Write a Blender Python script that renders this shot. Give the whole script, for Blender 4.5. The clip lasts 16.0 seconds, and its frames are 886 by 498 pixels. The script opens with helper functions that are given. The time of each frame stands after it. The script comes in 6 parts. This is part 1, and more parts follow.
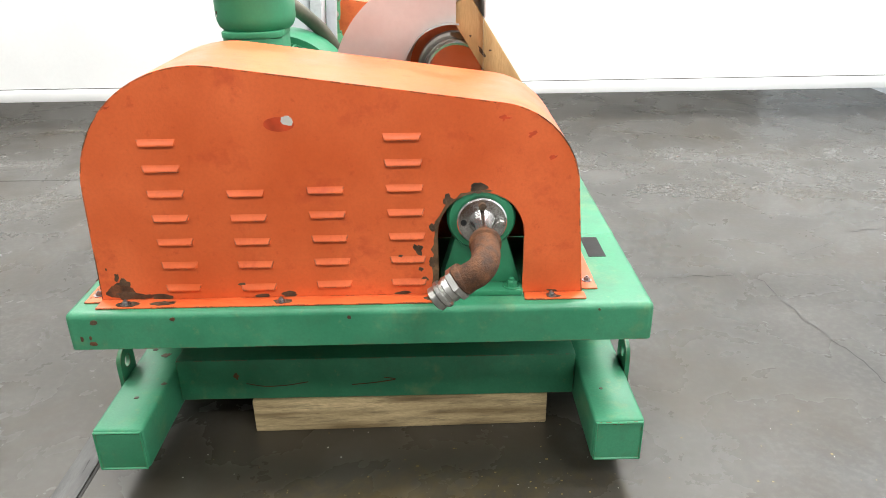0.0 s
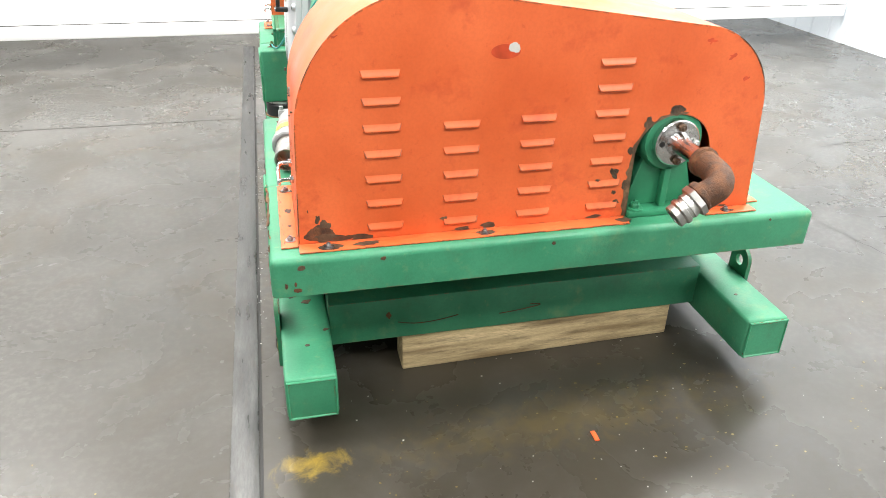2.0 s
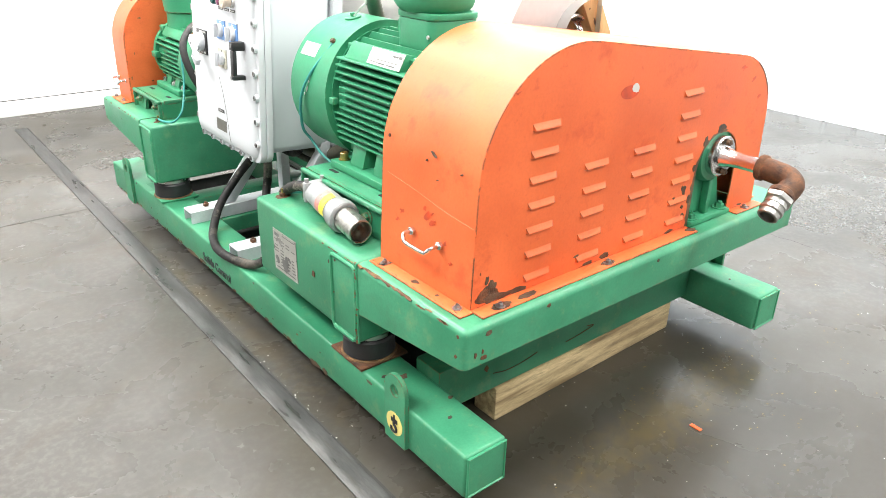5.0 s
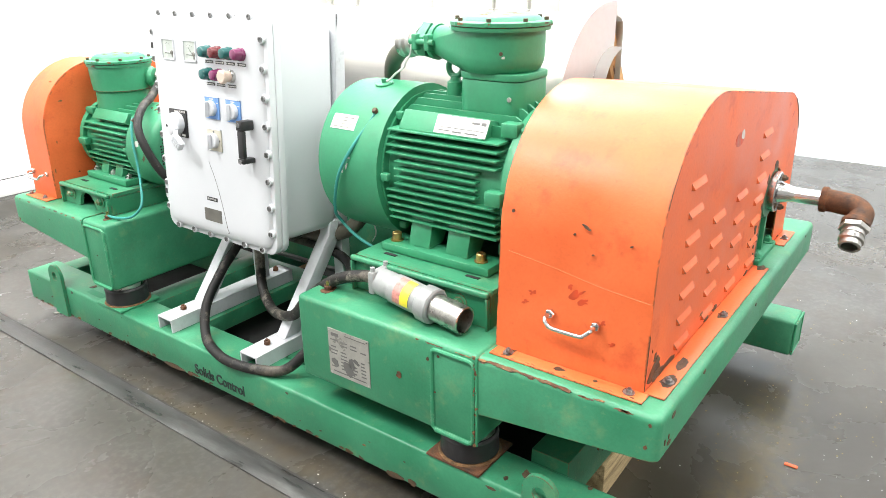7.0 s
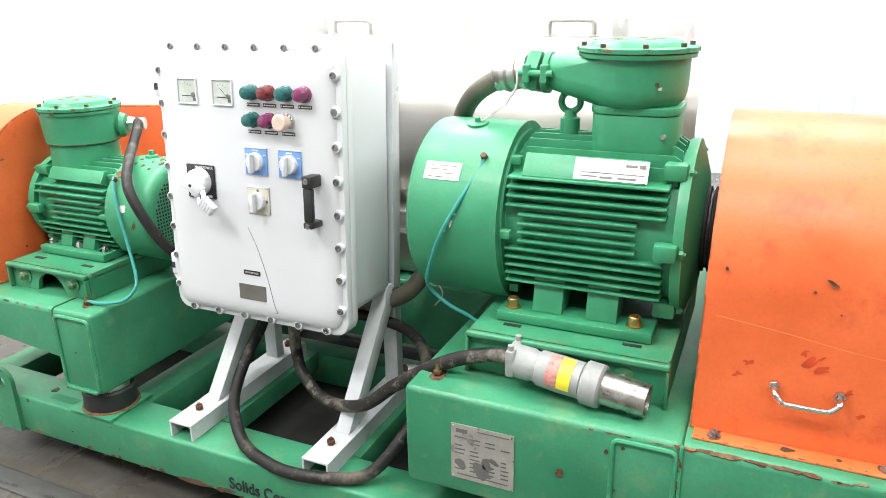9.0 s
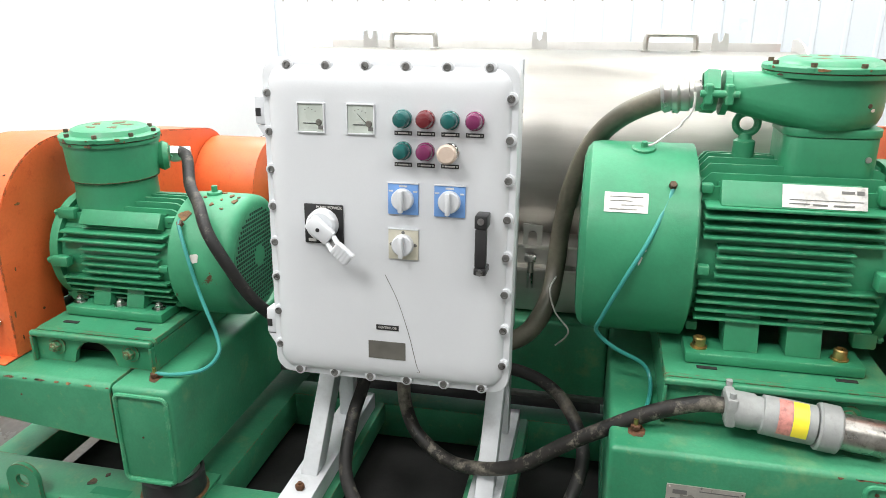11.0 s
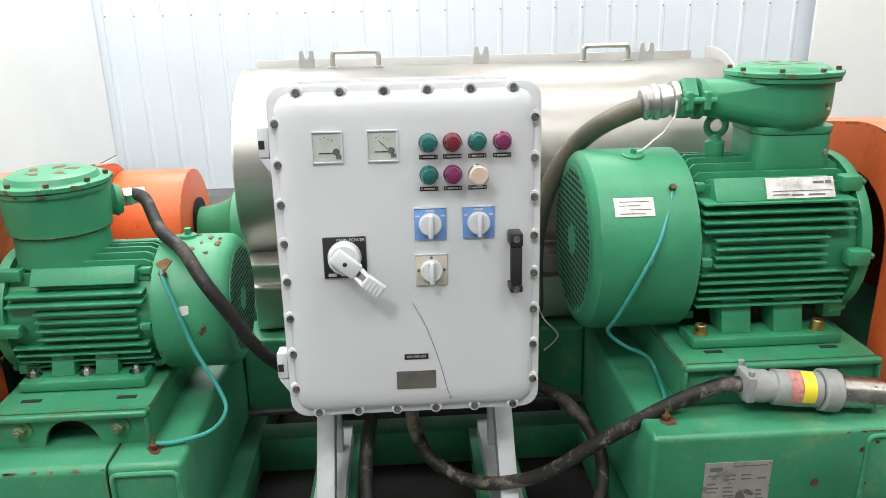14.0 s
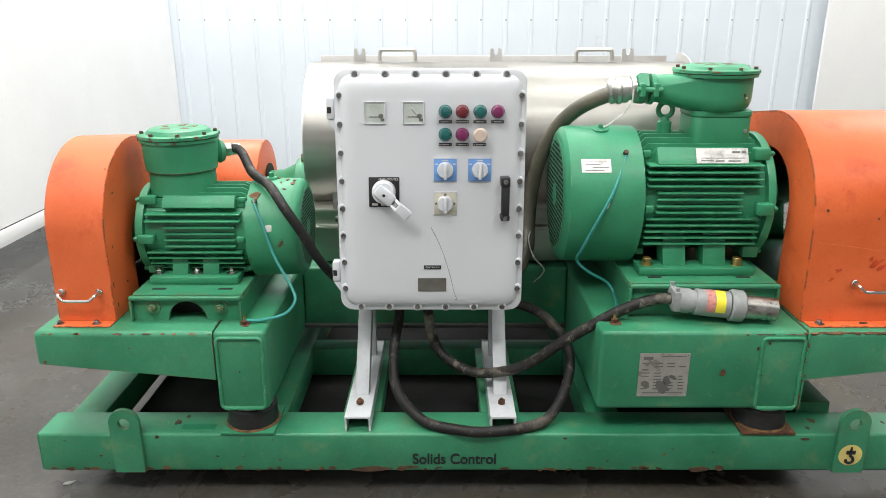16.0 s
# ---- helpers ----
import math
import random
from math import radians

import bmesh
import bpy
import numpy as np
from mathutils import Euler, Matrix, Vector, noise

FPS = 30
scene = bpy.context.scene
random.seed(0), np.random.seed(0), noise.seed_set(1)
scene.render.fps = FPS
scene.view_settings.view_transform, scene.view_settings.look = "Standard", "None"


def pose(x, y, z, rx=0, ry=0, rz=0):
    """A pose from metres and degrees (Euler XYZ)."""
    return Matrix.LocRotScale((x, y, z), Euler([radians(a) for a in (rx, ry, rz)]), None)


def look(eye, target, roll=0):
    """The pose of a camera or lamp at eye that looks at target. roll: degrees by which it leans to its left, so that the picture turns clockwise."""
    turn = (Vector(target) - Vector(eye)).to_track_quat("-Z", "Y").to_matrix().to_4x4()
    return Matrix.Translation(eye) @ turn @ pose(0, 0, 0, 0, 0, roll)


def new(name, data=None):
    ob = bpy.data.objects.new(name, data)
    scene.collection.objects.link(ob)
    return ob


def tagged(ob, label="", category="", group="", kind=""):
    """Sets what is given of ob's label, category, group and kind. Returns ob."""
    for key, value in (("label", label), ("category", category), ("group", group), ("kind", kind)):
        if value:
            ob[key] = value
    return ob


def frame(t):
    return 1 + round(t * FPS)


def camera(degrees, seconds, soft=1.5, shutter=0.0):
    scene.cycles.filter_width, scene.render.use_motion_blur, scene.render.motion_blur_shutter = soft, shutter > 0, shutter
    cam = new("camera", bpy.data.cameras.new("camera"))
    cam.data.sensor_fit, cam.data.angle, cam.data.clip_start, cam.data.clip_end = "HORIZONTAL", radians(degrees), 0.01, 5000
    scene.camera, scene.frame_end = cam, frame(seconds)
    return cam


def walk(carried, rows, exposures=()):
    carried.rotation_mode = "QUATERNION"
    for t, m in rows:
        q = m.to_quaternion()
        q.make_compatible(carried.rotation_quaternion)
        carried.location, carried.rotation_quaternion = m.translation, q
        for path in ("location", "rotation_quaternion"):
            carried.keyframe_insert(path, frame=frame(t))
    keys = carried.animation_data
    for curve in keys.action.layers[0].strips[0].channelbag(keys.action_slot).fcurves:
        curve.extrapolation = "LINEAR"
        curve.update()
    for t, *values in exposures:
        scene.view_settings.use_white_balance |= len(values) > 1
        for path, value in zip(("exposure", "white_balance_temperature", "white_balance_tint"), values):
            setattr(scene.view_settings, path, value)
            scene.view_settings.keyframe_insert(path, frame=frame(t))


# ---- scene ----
cam = camera(63.0, 16.0, soft=0.8)
PATH = [
    (0, (-0.015, 0.049, 1.315), (-0.001, 1.87, 0.488), -0.9),
    (0.5, (-0.165, 0.05, 1.298), (-0.048, 1.831, 0.396), -0.2),
    (1, (-0.36, 0.102, 1.29), (-0.146, 1.854, 0.349), 0.1),
    (1.5, (-0.603, 0.114, 1.291), (-0.303, 1.843, 0.332), 0.9),
    (2, (-0.821, 0.107, 1.297), (-0.407, 1.806, 0.326), 1.3),
    (2.5, (-0.973, 0.167, 1.278), (-0.533, 1.856, 0.301), 0.8),
    (3, (-1.123, 0.238, 1.281), (-0.571, 1.894, 0.303), 0.6),
    (3.5, (-1.307, 0.31, 1.285), (-0.596, 1.914, 0.324), 0.9),
    (4, (-1.468, 0.368, 1.298), (-0.589, 1.908, 0.372), 0.5),
    (4.2, (-1.511, 0.394, 1.295), (-0.573, 1.908, 0.386), 0.7),
    (6.3, (-1.935, 0.942, 1.286), (-0.557, 2.181, 0.535), -0.1),
    (6.5, (-1.948, 1.009, 1.286), (-0.548, 2.231, 0.547), -0.7),
    (7, (-1.988, 1.145, 1.289), (-0.49, 2.252, 0.561), -0.6),
    (7.5, (-2.068, 1.309, 1.293), (-0.453, 2.252, 0.585), -1.0),
    (8, (-2.09, 1.464, 1.289), (-0.426, 2.324, 0.587), -0.8),
    (8.5, (-2.04, 1.65, 1.27), (-0.361, 2.5, 0.592), -1.0),
    (9, (-2.029, 1.821, 1.272), (-0.308, 2.597, 0.612), -0.9),
    (9.5, (-2.071, 2.032, 1.268), (-0.275, 2.649, 0.64), -0.7),
    (10, (-2.078, 2.18, 1.277), (-0.257, 2.724, 0.656), -0.5),
    (10.2, (-2.057, 2.264, 1.287), (-0.232, 2.774, 0.648), -0.2),
    (12.3, (-2.018, 2.728, 1.28), (-0.111, 2.846, 0.69), -1.7),
    (12.5, (-1.989, 2.78, 1.284), (-0.083, 2.814, 0.68), -1.5),
    (13, (-1.971, 2.827, 1.281), (-0.065, 2.816, 0.677), -1.5),
    (13.5, (-1.979, 2.869, 1.286), (-0.074, 2.839, 0.678), -1.5),
    (14, (-2.046, 2.9, 1.312), (-0.151, 2.801, 0.68), -1.2),
    (14.5, (-2.161, 2.872, 1.29), (-0.254, 2.809, 0.69), -0.7),
    (15, (-2.298, 2.827, 1.297), (-0.395, 2.846, 0.681), -0.6),
    (15.5, (-2.441, 2.814, 1.29), (-0.536, 2.898, 0.687), -0.6),
    (16, (-2.626, 2.86, 1.309), (-0.721, 2.861, 0.702), -0.0),
]
walk(cam, [(t, look(eye, target, roll)) for t, eye, target, roll in PATH], [(0, -0.42), (1.0, -0.18), (2.0, 0.08), (4.0, 0.3), (7.0, 0.03), (9.0, -0.15), (10.0, -0.36), (12.3, -0.88), (16, -0.93)])
LAMP = 120.0

# ---------------------------------------------------------------- light
world = bpy.data.worlds.new("world")
world.use_nodes = True
world.node_tree.nodes["Background"].inputs[0].default_value = (0.9, 0.95, 1.0, 1)
world.node_tree.nodes["Background"].inputs[1].default_value = 0.03
scene.world = world


def overhead_light(x, y, sx, sy, watts):
    data = bpy.data.lights.new("overhead_light", "AREA")
    data.shape, data.size, data.size_y = "RECTANGLE", sx, sy
    data.energy, data.color = watts, (1.0, 0.985, 0.95)
    ob = new("overhead_light", data)
    ob.location = (x, y, 4.55)
    return ob


for lx in (-3.4, -0.6, 2.2):
    for ly in (-1.6, 1.6, 4.2):
        overhead_light(lx, ly, 1.3, 1.3, LAMP * (1.65 if ly > 4 else 1.0) * (1.3 if lx > 2 else 1.2 if lx < -3 else 0.9) * (1.5 if lx > 2 and ly < 0 else 1.0))
# unseen light added behind the north board to brighten the gap below it
overhead_light(-1.0, 6.5, 4.0, 1.0, LAMP * 4)


# ---------------------------------------------------------------- materials
def material(name, colour, rough=0.5, metal=0.0, coat=0.0, vary=0.12, scale=6.0, grain=120.0, bump=0.05, rust=0.0, rust_scale=18.0,
             stretch=(1, 1, 1), dirt=0.0, rough_vary=0.15, spec=0.5, second=None, edge=0.0, edge_colour=(0.16, 0.10, 0.05), scuff=0.0, scuff_colour=(0.45, 0.04, 0.012), scuff_at=0.56):
    """A painted or bare surface: broad stains, fine grain, relief, and rust that breaks through in spots."""
    m = bpy.data.materials.new(name)
    m.use_nodes = True
    t = m.node_tree
    n, l = t.nodes, t.links
    b = n["Principled BSDF"]
    co = n.new("ShaderNodeTexCoord")
    mp = n.new("ShaderNodeMapping")
    mp.inputs["Scale"].default_value = stretch
    l.new(co.outputs["Object"], mp.inputs["Vector"])

    def noise_node(s, detail=4, rough_=0.55):
        q = n.new("ShaderNodeTexNoise")
        q.inputs["Scale"].default_value, q.inputs["Detail"].default_value, q.inputs["Roughness"].default_value = s, detail, rough_
        l.new(mp.outputs["Vector"], q.inputs["Vector"])
        return q.outputs["Fac"]

    def ramp(src, lo, hi, a, c):
        q = n.new("ShaderNodeMapRange")
        q.inputs["From Min"].default_value, q.inputs["From Max"].default_value = lo, hi
        q.inputs["To Min"].default_value, q.inputs["To Max"].default_value = a, c
        l.new(src, q.inputs["Value"])
        return q.outputs["Result"]

    def mix(fac, a, c):
        q = n.new("ShaderNodeMix")
        q.data_type = "RGBA"
        l.new(fac, q.inputs["Factor"])
        for s, v in ((q.inputs[6], a), (q.inputs[7], c)):
            if isinstance(v, tuple):
                s.default_value = (*v, 1)
            else:
                l.new(v, s)
        return q.outputs[2]

    big, small = noise_node(scale), noise_node(grain, 3)
    dark = tuple(c * (1 - vary * 1.6) for c in colour)
    light = tuple(min(1, c * (1 + vary)) for c in colour) if second is None else second
    col = mix(ramp(big, 0.3, 0.7, 0, 1), dark, light)
    col = mix(ramp(small, 0.42, 0.62, 0, vary), col, tuple(c * 0.55 for c in colour))
    if dirt:
        d = noise_node(scale * 2.3, 8, 0.7)
        col = mix(ramp(d, 0.52, 0.75, 0, dirt), col, (0.07, 0.055, 0.035))
    if scuff:
        s1 = noise_node(7.5, 9, 0.68)
        col = mix(ramp(s1, scuff_at, scuff_at + 0.14, 0, scuff), col, scuff_colour)
        s2 = noise_node(38, 6, 0.7)
        col = mix(ramp(s2, scuff_at + 0.04, scuff_at + 0.14, 0, scuff * 0.7), col, scuff_colour)
    rough_out = ramp(big, 0.3, 0.7, max(0, rough - rough_vary), min(1, rough + rough_vary))
    if rust:
        r = noise_node(rust_scale, 9, 0.62)
        f = ramp(r, rust, rust + 0.02, 0, 1)
        col = mix(f, col, (0.10, 0.045, 0.018))
    if edge:
        bev, geo, dot = n.new("ShaderNodeBevel"), n.new("ShaderNodeNewGeometry"), n.new("ShaderNodeVectorMath")
        bev.samples = 4
        bev.inputs["Radius"].default_value = 0.005
        dot.operation = "DOT_PRODUCT"
        l.new(bev.outputs["Normal"], dot.inputs[0])
        l.new(geo.outputs["Normal"], dot.inputs[1])
        near = ramp(dot.outputs["Value"], 0.99, 0.93, 0, 1)
        spots = ramp(noise_node(26, 8, 0.65), 0.56 - edge * 0.1, 0.60 - edge * 0.1, 0, 1)
        both = n.new("ShaderNodeMath")
        both.operation = "MULTIPLY"
        l.new(near, both.inputs[0])
        l.new(spots, both.inputs[1])
        col = mix(both.outputs[0], col, edge_colour)
    l.new(col, b.inputs["Base Color"])
    l.new(rough_out, b.inputs["Roughness"])
    b.inputs["Metallic"].default_value = metal
    b.inputs["Coat Weight"].default_value = coat
    b.inputs["Specular IOR Level"].default_value = spec
    if bump:
        q = n.new("ShaderNodeBump")
        q.inputs["Strength"].default_value, q.inputs["Distance"].default_value = bump, 0.01
        l.new(small if metal < 0.5 else big, q.inputs["Height"])
        l.new(q.outputs["Normal"], b.inputs["Normal"])
    return m


GREEN = material("green_paint", (0.032, 0.250, 0.124), 0.44, vary=0.16, scale=5, grain=160, rust=0.72, rust_scale=11, coat=0.03, bump=0.06, dirt=0.26, edge=0.8, second=(0.060, 0.295, 0.158), scuff=0.42, scuff_colour=(0.22, 0.31, 0.14), spec=0.45)
# edge_colour is a pale green highlight painted along the cast edges
GREEN_CAST = material("green_cast_paint", (0.036, 0.262, 0.130), 0.46, vary=0.10, scale=7, grain=120, rust=0.755, rust_scale=16, coat=0.03, bump=0.05, dirt=0.12, edge=0.25, edge_colour=(0.13, 0.34, 0.20))
GREEN_RUST = material("green_rusty_paint", (0.042, 0.27, 0.135), 0.44, vary=0.12, scale=7, grain=110, rust=0.665, rust_scale=22, bump=0.06)
GREEN_FRESH = material("fresh_green_paint", (0.018, 0.200, 0.098), 0.4, vary=0.12, scale=9, grain=150)
ORANGE = material("orange_paint", (0.74, 0.124, 0.030), 0.44, vary=0.10, scale=4, grain=140, rust=0.735, rust_scale=13, bump=0.04, second=(0.80, 0.162, 0.046), edge=0.85, edge_colour=(0.10, 0.05, 0.025), scuff=0.5)
RED_STAIN = material("red_primer", (0.62, 0.072, 0.020), 0.45, vary=0.25, scale=30)
WHITE_PAINT = material("white_enamel", (0.63, 0.652, 0.685), 0.33, vary=0.012, scale=5, grain=220, coat=0.1, bump=0.03, rough_vary=0.03)
WHITE_STAND = material("white_stand_paint", (0.57, 0.59, 0.62), 0.4, vary=0.06, scale=9, rust=0.78, rust_scale=14, dirt=0.2)
WALL_WHITE = material("white_sheet", (0.85, 0.86, 0.86), 0.6, vary=0.03, scale=1.5, grain=40, bump=0.02)
WALL_GREY = material("unseen_wall_grey", (0.36, 0.36, 0.35), 0.7, vary=0.06, scale=1.2, grain=40)
WALL_METAL = material("white_metal_sheet", (0.70, 0.762, 0.825), 0.4, vary=0.03, scale=1.2, grain=60, bump=0.02)
CEILING = material("unseen_ceiling_grey", (0.30, 0.30, 0.30), 0.8, vary=0.04, scale=1)
RUST = material("rust", (0.13, 0.055, 0.024), 0.8, vary=0.5, scale=40, grain=260, bump=0.35)
RUST_FLAKE = material("orange_brown_rust", (0.20, 0.105, 0.045), 0.8, vary=0.45, scale=60, grain=260, bump=0.3)
BROWN_CHIP = material("bare_rusty_steel", (0.10, 0.06, 0.033), 0.65, vary=0.5, scale=45, grain=200, bump=0.25)
BARE_BROWN = material("brown_bare_steel", (0.17, 0.10, 0.05), 0.6, vary=0.45, scale=35, grain=150, bump=0.15, scuff=0.6, scuff_colour=(0.07, 0.04, 0.02), scuff_at=0.5)
STEEL = material("zinc_steel", (0.62, 0.62, 0.60), 0.3, 1.0, vary=0.12, scale=25, grain=200, bump=0.04)
SCREW_GREY = material("grey_screw_steel", (0.30, 0.30, 0.30), 0.35, 0.9, vary=0.2, scale=60)
STAINLESS = material("brushed_stainless", (0.62, 0.605, 0.57), 0.43, 1.0, vary=0.05, scale=3, grain=60, bump=0.03, stretch=(1, 1, 14), rough_vary=0.06)
BRIGHT_SHEET = material("matt_bright_steel", (0.62, 0.615, 0.60), 0.45, 0.55, vary=0.06, scale=5, grain=60, bump=0.03)
CHROME = material("bright_chrome", (0.70, 0.70, 0.70), 0.2, 1.0, vary=0.06, scale=14, rough_vary=0.08, bump=0.0)
STRIP = material("worn_floor_steel", (0.075, 0.074, 0.072), 0.36, 0.4, vary=0.3, scale=8, grain=90, bump=0.08, stretch=(3, 0.5, 1), second=(0.15, 0.149, 0.147), dirt=0.5)
RUBBER = material("black_rubber", (0.022, 0.022, 0.024), 0.5, vary=0.2, scale=20, dirt=0.0)
SLEEVE = material("dull_dirty_metal", (0.50, 0.49, 0.46), 0.34, 1.0, vary=0.25, scale=22, grain=90, dirt=0.75, bump=0.05)
CABLE = material("dusty_black_cable", (0.012, 0.012, 0.013), 0.6, vary=0.3, scale=12, grain=90, second=(0.020, 0.019, 0.018), scuff=0.55, scuff_colour=(0.20, 0.175, 0.14), scuff_at=0.535, spec=0.35)
CABLE_MUD = material("muddy_black_cable", (0.013, 0.013, 0.014), 0.6, vary=0.4, scale=22, grain=80, second=(0.028, 0.025, 0.022), scuff=0.8, scuff_colour=(0.25, 0.225, 0.185), scuff_at=0.515, spec=0.35)
HOSE = material("olive_grey_conduit", (0.105, 0.10, 0.075), 0.45, vary=0.2, scale=8, second=(0.17, 0.155, 0.115))
WIRE = material("teal_wire", (0.04, 0.29, 0.26), 0.4, vary=0.1)
BLACK = material("black_plastic", (0.02, 0.02, 0.022), 0.35, vary=0.1)
# near-black standing for the shade in holes, hollows and under the skid
DARK = material("hollow_shade_black", (0.012, 0.012, 0.012), 0.8, vary=0.1)
GREY_PLASTIC = material("grey_plug_plastic", (0.31, 0.325, 0.325), 0.45, vary=0.10, scale=15, dirt=0.3)
ALU = material("aluminium", (0.52, 0.52, 0.50), 0.38, 1.0, vary=0.15, scale=20, grain=120, bump=0.08)
PLATE = material("grey_engraved_plate", (0.42, 0.415, 0.38), 0.38, 0.35, vary=0.12, scale=30, grain=200)
PLATE_WHITE = material("white_metal_label", (0.68, 0.67, 0.65), 0.4, 0.1, vary=0.2, scale=40)
PLATE_DARK = material("dull_grey_plate", (0.19, 0.185, 0.165), 0.4, 0.5, vary=0.15, scale=30)
INK = material("black_ink", (0.018, 0.02, 0.022), 0.5, vary=0.1)
INK_GREY = material("grey_print", (0.13, 0.13, 0.125), 0.5, vary=0.1)
YELLOW = material("yellow_sticker", (0.80, 0.66, 0.22), 0.45, vary=0.1, scale=30)
YELLOW_BRIGHT = material("bright_yellow_label", (0.85, 0.72, 0.05), 0.4, vary=0.05)
RED_LABEL = material("red_white_label", (0.6, 0.25, 0.22), 0.45, vary=0.3, scale=120)
BLUE = material("blue_switch_plate", (0.16, 0.33, 0.68), 0.4, vary=0.05)
BEIGE = material("beige_switch_plate", (0.55, 0.53, 0.44), 0.4, vary=0.08)
TEAL_CAP = material("teal_button", (0.009, 0.105, 0.102), 0.22, coat=0.4, vary=0.05)
RED_CAP = material("dark_red_button", (0.14, 0.014, 0.020), 0.22, coat=0.4, vary=0.05)
PURPLE_CAP = material("magenta_button", (0.175, 0.022, 0.092), 0.22, coat=0.4, vary=0.05)
CREAM_CAP = material("cream_button", (0.62, 0.50, 0.42), 0.3, coat=0.2, vary=0.05)
GAUGE = material("gauge_face", (0.50, 0.55, 0.51), 0.25, coat=0.6, vary=0.04, scale=30)
WOOD = material("weathered_timber", (0.36, 0.235, 0.10), 0.75, vary=0.3, scale=3.0, grain=60, bump=0.25, stretch=(1, 10, 10), second=(0.76, 0.60, 0.34), dirt=0.8, scuff=0.55, scuff_colour=(0.09, 0.055, 0.025))
WOOD_PLANK = material("tan_plank", (0.50, 0.31, 0.12), 0.7, vary=0.2, scale=3, grain=50, bump=0.15, stretch=(6, 6, 1), second=(0.60, 0.40, 0.18))
CONCRETE_LINE = material("dark_floor_crack", (0.03, 0.029, 0.027), 0.8, vary=0.2)
JOINT_GREY = material("grey_joint_filler", (0.075, 0.072, 0.066), 0.7, vary=0.3, scale=20)
YELLOW_PAINT = material("worn_yellow_floor_paint", (0.26, 0.185, 0.045), 0.6, vary=0.5, scale=30)
PALE_SCRATCH = material("pale_orange_scratch", (0.80, 0.23, 0.085), 0.5)
CHIP_ORANGE = material("orange_chip", (0.8, 0.12, 0.03), 0.5)
WHITE_SPOT = material("white_fleck", (0.62, 0.61, 0.57), 0.6)


def floor_material():
    m = bpy.data.materials.new("polished_concrete")
    m.use_nodes = True
    t = m.node_tree
    n, l = t.nodes, t.links
    b = n["Principled BSDF"]
    co = n.new("ShaderNodeTexCoord")

    def tex(s, detail, dist=0.0, rough=0.6):
        q = n.new("ShaderNodeTexNoise")
        q.inputs["Scale"].default_value, q.inputs["Detail"].default_value = s, detail
        q.inputs["Distortion"].default_value, q.inputs["Roughness"].default_value = dist, rough
        l.new(co.outputs["Object"], q.inputs["Vector"])
        return q.outputs["Fac"]

    def rng(src, a, c, d, e):
        q = n.new("ShaderNodeMapRange")
        for k, v in zip(("From Min", "From Max", "To Min", "To Max"), (a, c, d, e)):
            q.inputs[k].default_value = v
        l.new(src, q.inputs["Value"])
        return q.outputs["Result"]

    def mix(fac, a, c):
        q = n.new("ShaderNodeMix")
        q.data_type = "RGBA"
        l.new(fac, q.inputs["Factor"])
        for s, v in ((q.inputs[6], a), (q.inputs[7], c)):
            if isinstance(v, tuple):
                s.default_value = (*v, 1)
            else:
                l.new(v, s)
        return q.outputs[2]

    broad, cloud, fine, speck = tex(0.7, 5, 0.6), tex(2.4, 6, 0.3, 0.62), tex(45, 4), tex(140, 2)
    col = mix(rng(broad, 0.3, 0.7, 0, 1), (0.053, 0.050, 0.045), (0.110, 0.106, 0.098))
    col = mix(rng(cloud, 0.36, 0.72, 0, 0.6), col, (0.036, 0.033, 0.028))
    col = mix(rng(fine, 0.45, 0.65, 0, 0.16), col, (0.20, 0.19, 0.175))
    col = mix(rng(speck, 0.70, 0.76, 0, 0.3), col, (0.26, 0.25, 0.22))
    stain = tex(1.7, 7, 0.8, 0.68)
    col = mix(rng(stain, 0.48, 0.66, 0, 0.65), col, (0.062, 0.051, 0.036))
    # old oil stain round the skid's near end, widened to paint in shade beneath
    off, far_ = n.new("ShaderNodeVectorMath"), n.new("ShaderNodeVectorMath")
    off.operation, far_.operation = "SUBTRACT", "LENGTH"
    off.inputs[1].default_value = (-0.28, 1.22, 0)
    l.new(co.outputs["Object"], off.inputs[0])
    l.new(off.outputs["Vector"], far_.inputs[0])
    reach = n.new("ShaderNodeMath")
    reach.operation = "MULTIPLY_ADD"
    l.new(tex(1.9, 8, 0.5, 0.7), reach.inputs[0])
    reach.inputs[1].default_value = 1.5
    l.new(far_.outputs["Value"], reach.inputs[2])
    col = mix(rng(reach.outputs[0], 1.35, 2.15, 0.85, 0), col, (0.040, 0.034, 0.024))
    # worn yellow paint and an ochre film on the floor
    for centre, size, colour, most, scale in (((-0.815, 1.40), (0.10, 0.055), (0.30, 0.205, 0.035), 0.9, 16), ((-0.15, 1.43), (0.65, 0.13), (0.12, 0.088, 0.03), 0.38, 22),
                                              ((-0.90, 2.75), (0.09, 1.0), (0.085, 0.066, 0.038), 0.6, 9)):
        place = n.new("ShaderNodeMapping")
        place.vector_type = "TEXTURE"
        place.inputs["Location"].default_value = (*centre, 0)
        place.inputs["Rotation"].default_value = (0, 0, 0.08)
        place.inputs["Scale"].default_value = (*size, 1)
        l.new(co.outputs["Object"], place.inputs["Vector"])
        away, frayed = n.new("ShaderNodeVectorMath"), n.new("ShaderNodeMath")
        away.operation, frayed.operation = "LENGTH", "MULTIPLY_ADD"
        l.new(place.outputs["Vector"], away.inputs[0])
        l.new(tex(scale, 8, 0.6, 0.72), frayed.inputs[0])
        frayed.inputs[1].default_value = 3.2
        l.new(away.outputs["Value"], frayed.inputs[2])
